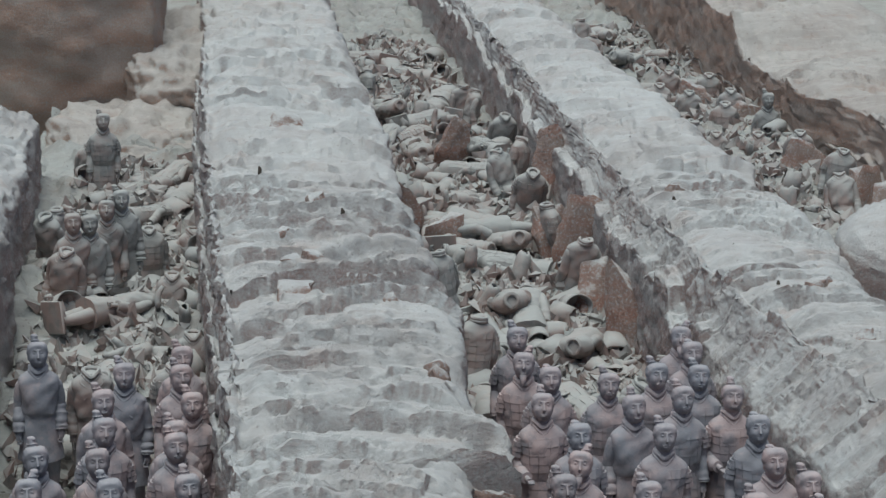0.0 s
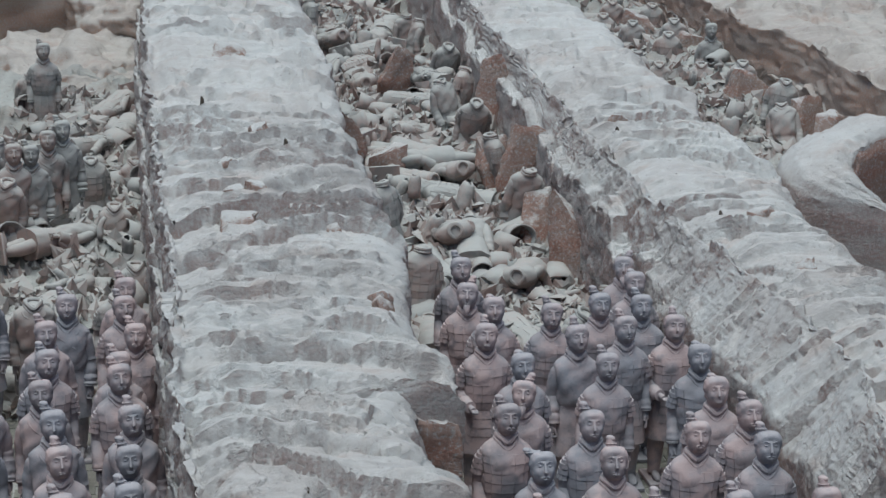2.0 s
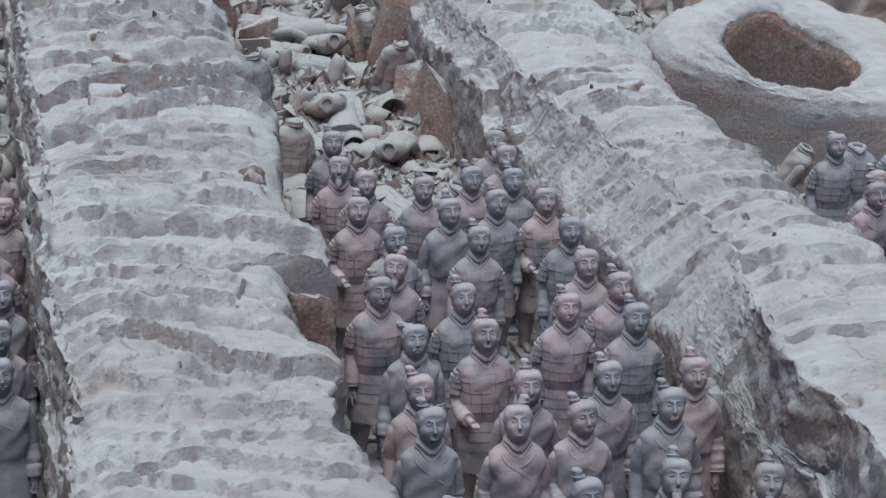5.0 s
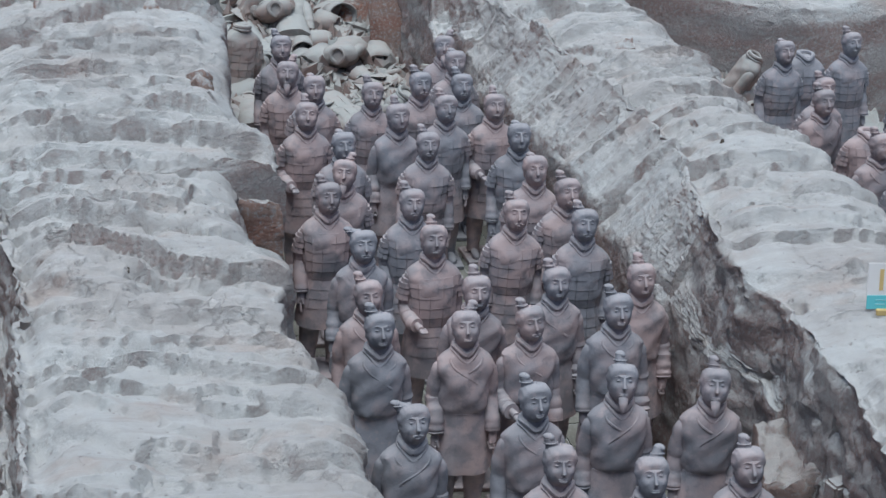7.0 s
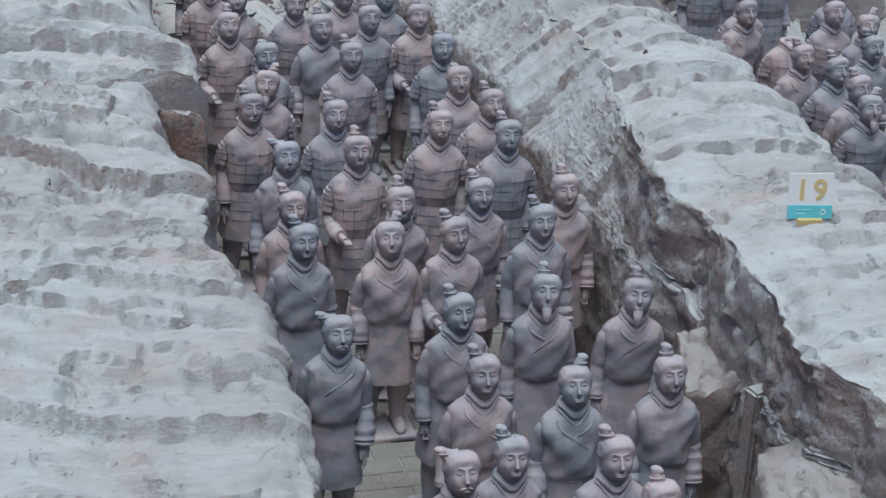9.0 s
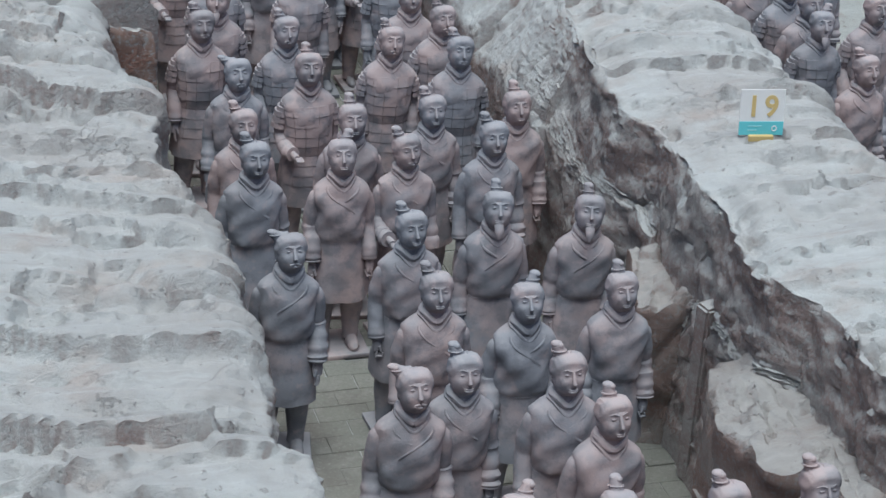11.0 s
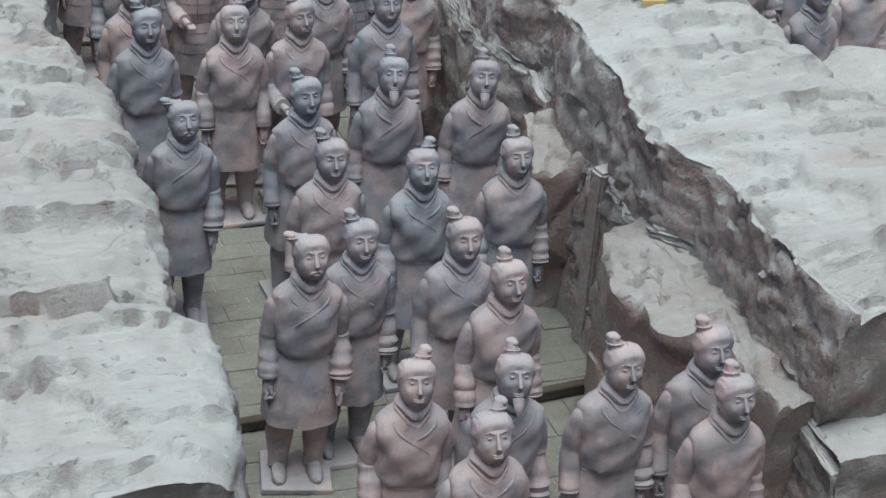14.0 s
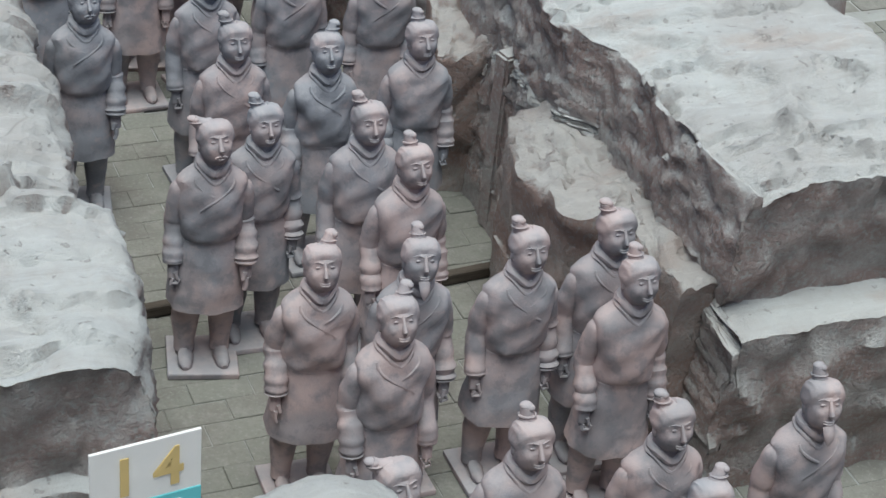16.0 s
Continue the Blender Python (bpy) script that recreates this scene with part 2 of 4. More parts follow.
def earth_wall(name, label, y0, y1, left, right, foot, top, seed, ledge=((0, 1.3), (90, 1.3)), ripple=((0.62, 0.10), (0.27, 0.04)), slabs=0.09, step=0.0, far=26.0, material=None, talus=((0, 0.0), (90, 0.0))):
    """A rammed-earth partition: faces with broken blocks, a top rippled by the roof beams that once lay across it, a broken end."""
    ys = np.concatenate([np.arange(y0, min(y1, far), 0.036), np.arange(max(y0, far), y1, 0.10 if y1 - far < 30 else 0.13)])
    mid_z = float(control(y0, ledge))
    climb = np.sort(np.concatenate([np.linspace(-0.12, 2.75, 42), mid_z + np.linspace(-0.03, 0.01, 6)]))
    n_end = len(climb)
    ys = np.concatenate([np.full(n_end, y0), ys])
    clip = np.concatenate([climb, np.full(len(ys) - n_end, 9.0)])[:, None]
    nl, nt_, nr = 100, 84, 46
    Y, U = np.meshgrid(ys, np.arange(nl + nt_ + nr), indexing="ij")
    xl, xr, xb, zt, zl = (control(Y, q) for q in (left, right, foot, top, ledge))
    xr = xr + 0.16 * fbm(Y * 1.6, Y * 0 + 3.3, seed + 20, 4) + (cells(Y * 1.1, Y * 0 + 3.3, seed + 21)[0] - 0.5) * 0.05
    shift = 0.16 * fbm(Y * 1.6, Y * 0 + 8.3, seed + 30, 4) + (cells(Y * 1.1, Y * 0 + 8.3, seed + 31)[0] - 0.5) * 0.05
    xl, xb = xl + shift, xb + shift * 0.6
    xb = np.minimum(xb, xl - 0.03)
    zl = zl + 0.5 * fbm(Y * 0.9, Y * 0, seed + 3) + 0.25 * (cells(Y * 1.4, Y * 0 + 1.1, seed + 35)[0] - 0.5)
    s_l = np.clip(U / (nl - 1), 0, 1)
    s_t = np.clip((U - nl + 1) / nt_, 0, 1)
    s_r = np.clip((U - nl - nt_ + 1) / nr, 0, 1)
    knee = 0.45
    slope = control(Y, talus)
    X = xb + (xl - xb) * np.clip((s_l - knee) / (1 - knee), 0, 1)
    rise = np.clip((s_l - knee) / (1 - knee), 0, 1)
    cut = 0.06 * rise + 0.94 * np.clip((rise - 0.5) / 0.5, 0, 1)
    Z = np.where(s_l < knee, -0.12 + (zl + 0.12) * s_l / knee, zl + (zt - zl) * (cut * (1 - slope) + rise ** 0.85 * slope))
    X = np.where(s_t > 0, xl + (xr - xl) * s_t, X)
    Z = np.where(s_t > 0, zt, Z)
    X = np.where(s_r > 0, xr + 0.05 * s_r, X)
    Z = np.where(s_r > 0, zt + (-0.12 - zt) * s_r, Z)
    # wear: the corners are rounded off
    edge = np.minimum(X - xl, xr - X)
    soft = np.clip(1 - edge / (np.interp(Y, (12, 15), (0.2, 0.32)) + 0.35 * vnoise(Y * 1.1, X * 0, seed + 9)), 0, 1) * (s_t > 0)
    Z = Z - (np.interp(Y, (12, 15), (0.05, 0.10)) + 0.24 * vnoise(Y * 1.5, X * 0.8, seed + 5)) * soft ** 2 * np.where(s_r > 0, 1 - s_r, 1)
    kern = np.array([1, 2, 3, 4, 3, 2, 1]) / 16
    for _ in range(2):
        pad = lambda q: np.concatenate([np.repeat(q[:, :1], 3, 1), q, np.repeat(q[:, -1:], 3, 1)], 1)
        px, pz = pad(X), pad(Z)
        X = sum(k * px[:, i:i + X.shape[1]] for i, k in enumerate(kern))
        Z = sum(k * pz[:, i:i + Z.shape[1]] for i, k in enumerate(kern))
    tx, tz = np.gradient(X, axis=1), np.gradient(Z, axis=1)
    ln = np.hypot(tx, tz) + 1e-9
    nx, nz = -tz / ln, tx / ln
    S = np.cumsum(ln, 1)
    flat = np.clip(nz, 0, 1) ** 1.5
    steep = np.clip((0.72 - nz) / 0.5, 0, 1)
    # beam impressions: low scarps that face the viewer, long backs behind
    warp = 1.5 * fbm(X * 0.30, Y * 0.30, seed + 11, 3) + 0.42 * fbm(X * 1.1, Y * 0.9, seed + 15) + 0.12 * X
    total = 0
    for i, (pitch, amp) in enumerate(ripple):
        ph = (Y + warp) / pitch + 0.37 * i
        row, cyc = np.floor(ph), ph - np.floor(ph)
        front = 0.09 if pitch > 0.6 else 0.13
        climb_ = np.clip(cyc / front, 0, 1)
        saw = np.where(cyc < front, climb_ ** 1.4, ((1 - cyc) / (1 - front)) ** 1.3)
        own = vnoise(X * 0.75 + 5 * lattice(row, row * 0, seed + 19), row * 1.7 + 0.5, seed + 12 + i)
        total = total + amp * (np.clip((Y - 13) / 4, 0, 1) if pitch < 0.3 else 1.0) * (0.15 + 1.5 * np.clip(1.8 * own - 0.45, 0, 1)) * (saw - 0.35)
    # terraces where whole slabs of the old surface have come away
    field = 1.6 * fbm(X * 0.55, Y * 0.9, seed + 50, 4) + 0.15 * fbm(X * 4, Y * 4, seed + 55)
    lev = field / 0.2
    fr = lev - np.floor(lev)
    stair = np.floor(lev) + np.clip((fr - 0.70) / 0.30, 0, 1)
    # squarish blocks that have sunk or broken away
    bv, bb = cells(X * 1.05 + 0.25 * fbm(X * 3, Y * 3, seed + 56), (Y + warp) * 1.5, seed + 57)
    calm = np.interp(Y, (10.5, 13.5), (0.7, 1.0))
    bump = total * calm + slabs * calm * stair + np.where(bv > 0.80, -0.09, 0.0) * np.clip(bb * 7, 0, 1) + 0.10 * fbm(X * 0.6, Y * 0.5, seed + 1) + 0.05 * fbm(X * 2.2, Y * 2.6, seed + 2) + 0.03 * fbm(X * 7, Y * 9, seed + 6)
    v, b = cells(X * 3.0 + 0.6 * fbm(X * 5, Y * 5, seed), Y * 3.6, seed + 44)
    bump = bump - np.where(v > 0.90, 0.07 * np.clip(b * 6, 0, 1), 0) + np.where(v < 0.05, 0.05 * np.clip(b * 5, 0, 1), 0)
    # broken blocks and crumbs on the faces
    v, b = cells(Y * 1.5 + 0.4 * fbm(Y * 3, S * 3, seed + 81), S * 1.3, seed + 60)
    w, c = cells(Y * 4.0, S * 3.6, seed + 70)
    o, e = cells(Y * 11, S * 11, seed + 75)
    face = (v - 0.5) * 0.10 * np.clip(b * 3, 0, 1) + (w - 0.5) * 0.07 * np.clip(c * 5, 0, 1) + (o - 0.5) * 0.028 * np.clip(e * 4, 0, 1) + 0.11 * fbm(Y * 4.5, S * 4.5, seed + 80, 5)
    low = np.clip(Z / 0.4, 0.25, 1)
    rng = np.random.default_rng(seed)
    crumb = np.clip((0.92 - nz) / 0.3, 0, 1) * low * (0.06 * fbm(Y * 6, S * 6, seed + 85, 4) + (cells(Y * 7, S * 7, seed + 86)[0] - 0.5) * 0.03) * (1 - 0.6 * slope)
    d = bump * flat + face * 0.6 * steep * low * (1 - 0.75 * slope) + crumb + rng.normal(0, 1, X.shape) * (0.0015 + 0.004 * np.clip((0.9 - nz) / 0.5, 0, 1) * low)
    X, Z = X + nx * d, Z + nz * d
    # the broken end that faces the viewer
    isend = clip < 8
    Z = np.minimum(Z, clip)
    ve, be = cells(X * 1.5, Z * 1.7 + 4, seed + 90)
    vf, bf = cells(X * 5, Z * 5 + 4, seed + 93)
    wear = (ve - 0.5) * 0.16 * np.clip(be * 5, 0, 1) + (vf - 0.5) * 0.05 * np.clip(bf * 5, 0, 1) + 0.2 * fbm(X * 2, Z * 2, seed + 91, 5)
    base = mid_z + 0 * X
    hang = wear - step * np.clip((base - Z) / 0.025, 0, 1)
    hang = hang * np.where(isend, 1.0, np.exp(-np.clip(Y - y0, 0, None) / 0.15))
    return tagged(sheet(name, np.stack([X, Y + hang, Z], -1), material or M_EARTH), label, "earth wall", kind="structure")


FLAT = [(0, 2.2), (80, 2.2)]
earth_wall("wall_1", "broad rammed-earth partition wall rippled and dusted pale grey", 7.05, 76,
           [(7, 0.15), (11, 0.15), (12.9, 0.2), (14.5, 0.07), (20, 0.05), (26, -0.1), (33, -0.2), (76, -0.3)],
           [(7, 2.1), (7.6, 2.16), (8.0, 2.24), (8.5, 2.26), (8.72, 2.12), (8.95, 2.18), (9.4, 2.27), (9.8, 2.3), (10.25, 2.2), (10.6, 2.3), (11.5, 2.28), (12.2, 2.12), (12.75, 2.14), (13.05, 2.28), (13.5, 2.12), (15.3, 2.1), (15.36, 2.55), (15.9, 2.52), (16.4, 2.4), (17.3, 2.42), (18.5, 2.46), (20.3, 2.6), (22.2, 2.5), (25.6, 2.55), (31, 2.7), (76, 2.75)],
           [(7, 0.0), (12.9, 0.05), (20, -0.1), (26, -0.25), (33, -0.35), (76, -0.45)], FLAT, 5, [(0, 1.5), (90, 1.5)], ((0.74, 0.13), (0.36, 0.085), (0.17, 0.028)), 0.055, step=0.1)
earth_wall("wall_2", "rammed-earth partition wall with crumbled ledge and pale dust on top", 7.7, 76,
           [(7.5, 5.86), (8.3, 5.80), (9.0, 5.80), (9.4, 5.80), (9.6, 5.66), (10.3, 5.66), (10.6, 5.70), (11.2, 5.75), (12.1, 5.84), (12.4, 5.68), (12.75, 5.68), (13.5, 5.8), (14.3, 5.95), (15.5, 6.2), (18, 6.05), (20, 5.8), (24, 5.65), (30, 5.72), (40, 5.8), (76, 5.8)],
           [(7.5, 7.65), (8.5, 7.8), (9.4, 7.85), (10.0, 7.45), (10.6, 7.35), (12.6, 7.5), (17.6, 7.5), (20, 7.35), (22.6, 7.7), (34, 7.75), (76, 7.8)],
           [(7.5, 5.78), (8.3, 5.74), (9.4, 5.74), (9.6, 5.62), (10.3, 5.63), (11.2, 5.68), (12.1, 5.72), (12.4, 5.58), (13.4, 5.6), (14.5, 5.52), (16, 5.5), (18, 5.45), (20, 5.35), (24, 5.25), (30, 5.4), (40, 5.6), (76, 5.6)], FLAT, 23,
           [(0, 1.25), (12, 1.3), (14, 1.5), (18, 1.45), (22, 1.7), (90, 1.9)], ((0.42, 0.085), (0.95, 0.08), (0.2, 0.03)), 0.03, step=0.32,
           talus=[(0, 0.0), (12.9, 0.1), (14.2, 0.9), (19, 0.9), (20.5, 0.15), (90, 0.1)])
earth_wall("wall_3", "far rammed-earth partition wall with ochre crumbling edge", 24.5, 76,
           [(24, 10.8), (31, 10.8), (33, 10.3), (39, 10.35), (76, 10.4)], [(24, 13.6), (76, 13.6)], [(24, 10.6), (76, 10.25)],
           [(24, 2.2), (36.5, 2.2), (37.5, 2.9), (76, 2.9)], 41, slabs=0.05, far=24.5, material=M_BALK)
earth_wall("wall_4", "rammed-earth partition wall beside the broken statues", 12.0, 32.0,
           [(12, -5.2), (80, -5.2)], [(12, -2.5), (23, -2.65), (29, -2.85), (32, -2.95)], [(12, -5.2), (80, -5.2)], FLAT, 57, far=12.0)


def plain_bank(name, label, x0, x1, y0, y1, z1, seed):
    """An undisturbed earth side of the pit, slightly uneven."""
    xs, ys = np.linspace(x0, x1, 60), np.linspace(y0, y1, 60)
    Y, X = np.meshgrid(ys, xs, indexing="ij")
    inside = (X > x0 + 0.01) & (X < x1 - 0.01) & (Y > y0 + 0.01) & (Y < y1 - 0.01)
    Z = np.where(inside, z1 + 0.1 * fbm(X * 0.5, Y * 0.5, seed), -0.12)
    pull = np.where(inside, 1.0, 0.0)
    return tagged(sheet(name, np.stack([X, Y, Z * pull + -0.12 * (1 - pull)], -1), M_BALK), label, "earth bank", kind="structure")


plain_bank("pit_side_1", "plain earth bank closing the pit beside the corridors", -16, -8, -12, 84, 5.0, 401)
plain_bank("pit_side_2", "plain earth bank closing the pit on its far flank", 24, 32, -12, 84, 5.0, 402)
plain_bank("pit_side_3", "plain earth bank closing the pit at its far end", -8.2, 24.2, 77, 84, 5.0, 403)
# unseen walls added to cut low sky light and deepen the corridors' contrast
for k, (x, y, sx, sy) in enumerate(((-34, 36, 1.0, 130), (50, 36, 1.0, 130), (8, -29, 84, 1.0), (8, 101, 84, 1.0))):
    bm = bmesh.new()
    box(bm, (x, y, 7.0), (sx, sy, 14.4))
    tagged(obj("hall_wall_%d" % (k + 1), bm, M_SKY_SCREEN), "plain grey unseen wall added round the pit to block low sky light", "wall", kind="structure")
plain_bank("viewing_terrace", "raised earth terrace at the head of the pit", -8.2, 24.2, -12, 1.0, 6.4, 404)


def fill(name, label, x0, x1, y0, y1, height, seed):
    """Silt and small debris between the walls, heaped unevenly."""
    xs, ys = np.arange(x0, x1, 0.07), np.arange(y0, y1, 0.09)
    Y, X = np.meshgrid(ys, xs, indexing="ij")
    return tagged(sheet(name, np.stack([X, Y, height(X, Y, seed)], -1), M_FILL), label, "earth fill", kind="structure")


def heap(X, Y, seed, y0, y1, tall):
    s = np.clip((Y - y0) / (y1 - y0), 0, 1)
    s = s * s * (3 - 2 * s)
    v, b = cells(X * 2.2, Y * 1.8, seed)
    return -0.08 + s * (tall + 0.8 * fbm(X * 0.8, Y * 0.6, seed + 1) + 0.35 * fbm(X * 2.5, Y * 2.2, seed + 2) + 0.16 * v * np.clip(b * 4, 0, 1))


def heap_main(X, Y, seed=101):
    return heap(X, Y, seed, 19.2, 21.5, 0.75)


def heap_left(X, Y, seed=131):
    return heap(X, Y, seed, 19.8, 22.0, 0.7)


def heap_right(X, Y, seed=151):
    return heap(X, Y, seed, 19.5, 21.5, 0.7) + 0.5 * np.clip((Y - 26) / 6, 0, 1)


fill("debris_bed_1", "dusty silt bed under the smashed statues", 2.3, 5.9, 18.8, 76, heap_main, 101)
fill("debris_bed_2", "dusty silt bed beside the earth balk", -3.3, 0.2, 19.4, 46, heap_left, 131)
fill("debris_bed_3", "dusty silt bed under toppled statues", 7.3, 11.0, 19.0, 76, heap_right, 151)


# ---- statues ----
TORSO_ROBE = [(0.50, 0.252, 0.212, 0.0), (0.56, 0.246, 0.205, 0.0), (0.75, 0.222, 0.182, 0.0), (0.92, 0.192, 0.156, 0.0), (0.985, 0.178, 0.142, 0.0), (1.005, 0.178, 0.144, 0.0), (1.04, 0.192, 0.160, -0.006),
              (1.12, 0.196, 0.160, -0.012), (1.24, 0.200, 0.154, -0.012), (1.33, 0.218, 0.146, -0.008), (1.385, 0.224, 0.132, -0.002), (1.425, 0.212, 0.119, 0.0), (1.46, 0.170, 0.104, 0.0), (1.49, 0.118, 0.092, 0.0), (1.52, 0.084, 0.082, 0.0), (1.60, 0.070, 0.074, 0.0)]


def girth(z, rings):
    zs = [r[0] for r in rings]
    return [float(np.interp(z, zs, [r[k] for r in rings])) for k in (1, 2, 3)]


def skin(z, a, rings, out=0.0):
    """A place on the body at height z, a radians round from the front."""
    w, d, sh = girth(z, rings)
    sx, cy = math.sin(a), -math.cos(a)
    e = 0.88
    return Vector(((w + out) * math.copysign(abs(sx) ** e, sx), (d + out) * math.copysign(abs(cy) ** e, cy) + sh, z))


def head_on(bm, at, turn, rng, knot, beard):
    """An oval head with brow, nose, hair cap and a topknot."""
    m = Matrix.Translation(at) @ pose(0, 0, 0, rng.uniform(-22, -14), rng.uniform(-3, 3), turn) @ Matrix.Scale(1.12, 4)
    rows, cols = 30, 40
    rings = []
    for i in range(rows + 1):
        th = math.pi * (0.04 + 0.94 * i / rows)
        z = -math.cos(th)
        ring = []
        for j in range(cols):
            a = 2 * math.pi * j / cols
            r = math.sin(th)
            sx, cy = math.sin(a), -math.cos(a)
            e = 0.80
            e2 = 0.72 if z < 0 else 0.72 - 0.22 * z
            x, y = 0.090 * r ** e2 * math.copysign(abs(sx) ** e, sx), 0.096 * r ** 0.9 * math.copysign(abs(cy) ** e, cy)
            if z < 0:
                x *= 1 - 0.06 * z * z
                y *= 1 - 0.08 * z * z
            f = max(0, math.cos(a)) ** 2
            g = lambda ca, cz, wa, wz: math.exp(-(((a + math.pi) % (2 * math.pi) - math.pi - ca) / wa) ** 2 - ((z - cz) / wz) ** 2)
            y -= 0.010 * g(0, -0.75, 0.35, 0.16) + 0.006 * g(0, -0.5, 0.3, 0.12)
            y += 0.008 * (g(0.40, 0.14, 0.26, 0.13) + g(-0.40, 0.14, 0.26, 0.13)) - 0.006 * g(0, 0.36, 0.7, 0.09)
            y -= 0.007 * (g(0.6, -0.2, 0.25, 0.16) + g(-0.6, -0.2, 0.25, 0.16))
            hair = 0.015 * (1 / (1 + math.exp(-(z - 0.56 + 0.55 * (1 - f) - 0.1 * math.sin(2 * a) ** 2) * 45)))
            hair *= 1 + 0.11 * math.sin(x * 330 + 2.0 * z) * (1 if z > 0.2 else 0.4)
            x += hair * sx
            y += hair * cy
            ring.append(m @ Vector((x, y, 0.122 * (z if z < 0.72 else 0.72 + (z - 0.72) * 0.8) + hair * 0.9)))
        rings.append(ring)
    loft(bm, rings)
    for sgn in (-1, 1):
        ball(bm, m @ Vector((sgn * 0.085, 0.012, -0.012)), (0.014, 0.025, 0.042), 8, 6, (0, 0, turn))
    # nose, brows, lids and lips
    tube(bm, [m @ Vector(p) for p in ((0, -0.090, 0.050), (0, -0.104, 0.012), (0, -0.114, -0.022), (0, -0.100, -0.036))], [0.008, 0.0115, 0.017, 0.013], 10)
    for sgn in (-1, 1):
        tube(bm, [m @ Vector((sgn * x, y, z)) for x, y, z in ((0.010, -0.097, 0.044), (0.034, -0.095, 0.055), (0.060, -0.074, 0.046))], [0.003, 0.0052, 0.003], 6)
        ball(bm, m @ Vector((sgn * 0.034, -0.085, 0.024)), (0.018, 0.008, 0.009), 10, 6, (0, 0, turn))
    for z, r in ((-0.062, 0.0055), (-0.073, 0.0065)):
        tube(bm, [m @ Vector((x, y, z + dz)) for x, y, dz in ((-0.028, -0.084, 0.003), (-0.012, -0.097, -0.001), (0.0, -0.100, 0.0), (0.012, -0.097, -0.001), (0.028, -0.084, 0.003))], [0.002, r, r, r, 0.002], 6)
    # the knot of hair: a thick twist, bound by a band, with a lobed end, and braids that run up to it
    kx, ky, kz, size = knot
    base = Vector((kx * 0.6, ky * 0.5 + 0.01, 0.100))
    tip = Vector((kx * 1.1, ky, 0.108 + kz))
    mid_ = base.lerp(tip, 0.55)
    tube(bm, [m @ p for p in (base.lerp(Vector((0, 0.01, 0.07)), 0.4), base, mid_, tip)], [size * 1.75, size * 1.35, size * 0.98, size * 0.86], 12)
    tube(bm, [m @ (mid_ + Vector((size * 1.0 * math.cos(a), size * 1.0 * math.sin(a), 0.0))) for a in np.linspace(0, 6.283, 11)], [0.007] * 11, 5)
    ball(bm, m @ (tip + Vector((0, 0, 0.004))), (size * 0.92, size * 0.84, size * 0.5), 10, 8)
    ball(bm, m @ (tip + Vector((size * 0.35, -size * 0.4, -0.004))), (size * 0.6, size * 0.6, size * 0.5), 8, 6)
    for sgn in (-1, 1):
        tube(bm, [m @ Vector(p) for p in ((sgn * 0.088, -0.02, 0.045), (sgn * 0.062 + kx * 0.2, -0.015, 0.098), (kx * 0.6, 0.0, 0.110))], [0.008, 0.010, 0.008], 6)
    tube(bm, [m @ Vector((0.060 * math.cos(a) + kx * 0.25, 0.02 + 0.05 * math.sin(a), 0.108)) for a in np.linspace(0, 5.8, 12)], [0.010] * 12, 6)
    if beard:
        tube(bm, [m @ Vector(p) for p in ((0, -0.086, -0.088), (0, -0.100, -0.120), (0, -0.104, -0.150), (0, -0.098, -0.185))], [0.036, 0.034, 0.026, 0.006], 10, 0.7)
    for sgn in ((-1, 1) if rng.random() < 0.35 else ()):
        tube(bm, [m @ Vector((sgn * k, -0.108 + 0.25 * k, -0.052 - 0.25 * k)) for k in (0.004, 0.02, 0.036)], [0.005, 0.0065, 0.003], 6)


def hand_on(bm, wrist, way, sgn, grip):
    wrist, way = Vector(wrist), Vector(way).normalized()
    palm = wrist + way * 0.06
    tube(bm, [wrist - way * 0.02, wrist + way * 0.03, wrist + way * 0.09], [0.030, 0.036, 0.034], 10, 0.62 if not grip else 0.85)
    side = Vector((0, 1, 0))
    for k in range(4):
        root = palm + way * 0.025 + side * (0.020 * (k - 1.5)) + Vector((sgn * 0.002, 0, 0))
        if grip:
            pts = [root, root + way * 0.035 + Vector((sgn * 0.012, 0, 0)), root + way * 0.030 + Vector((-sgn * 0.030, -0.01, 0)), root + way * 0.002 + Vector((-sgn * 0.038, -0.01, 0))]
            tube(bm, pts, [0.012, 0.0125, 0.0115, 0.010], 6)
        else:
            ln = (0.075, 0.088, 0.082, 0.065)[k]
            tube(bm, [root, root + way * ln * 0.6, root + way * ln + Vector((-sgn * 0.01, 0, 0))], [0.0115, 0.011, 0.008], 6)
    thumb = palm + Vector((-sgn * 0.01, -0.038, 0))
    tube(bm, [thumb - way * 0.02, thumb + way * 0.025 + Vector((-sgn * 0.012, -0.006, 0))], [0.013, 0.010], 6)


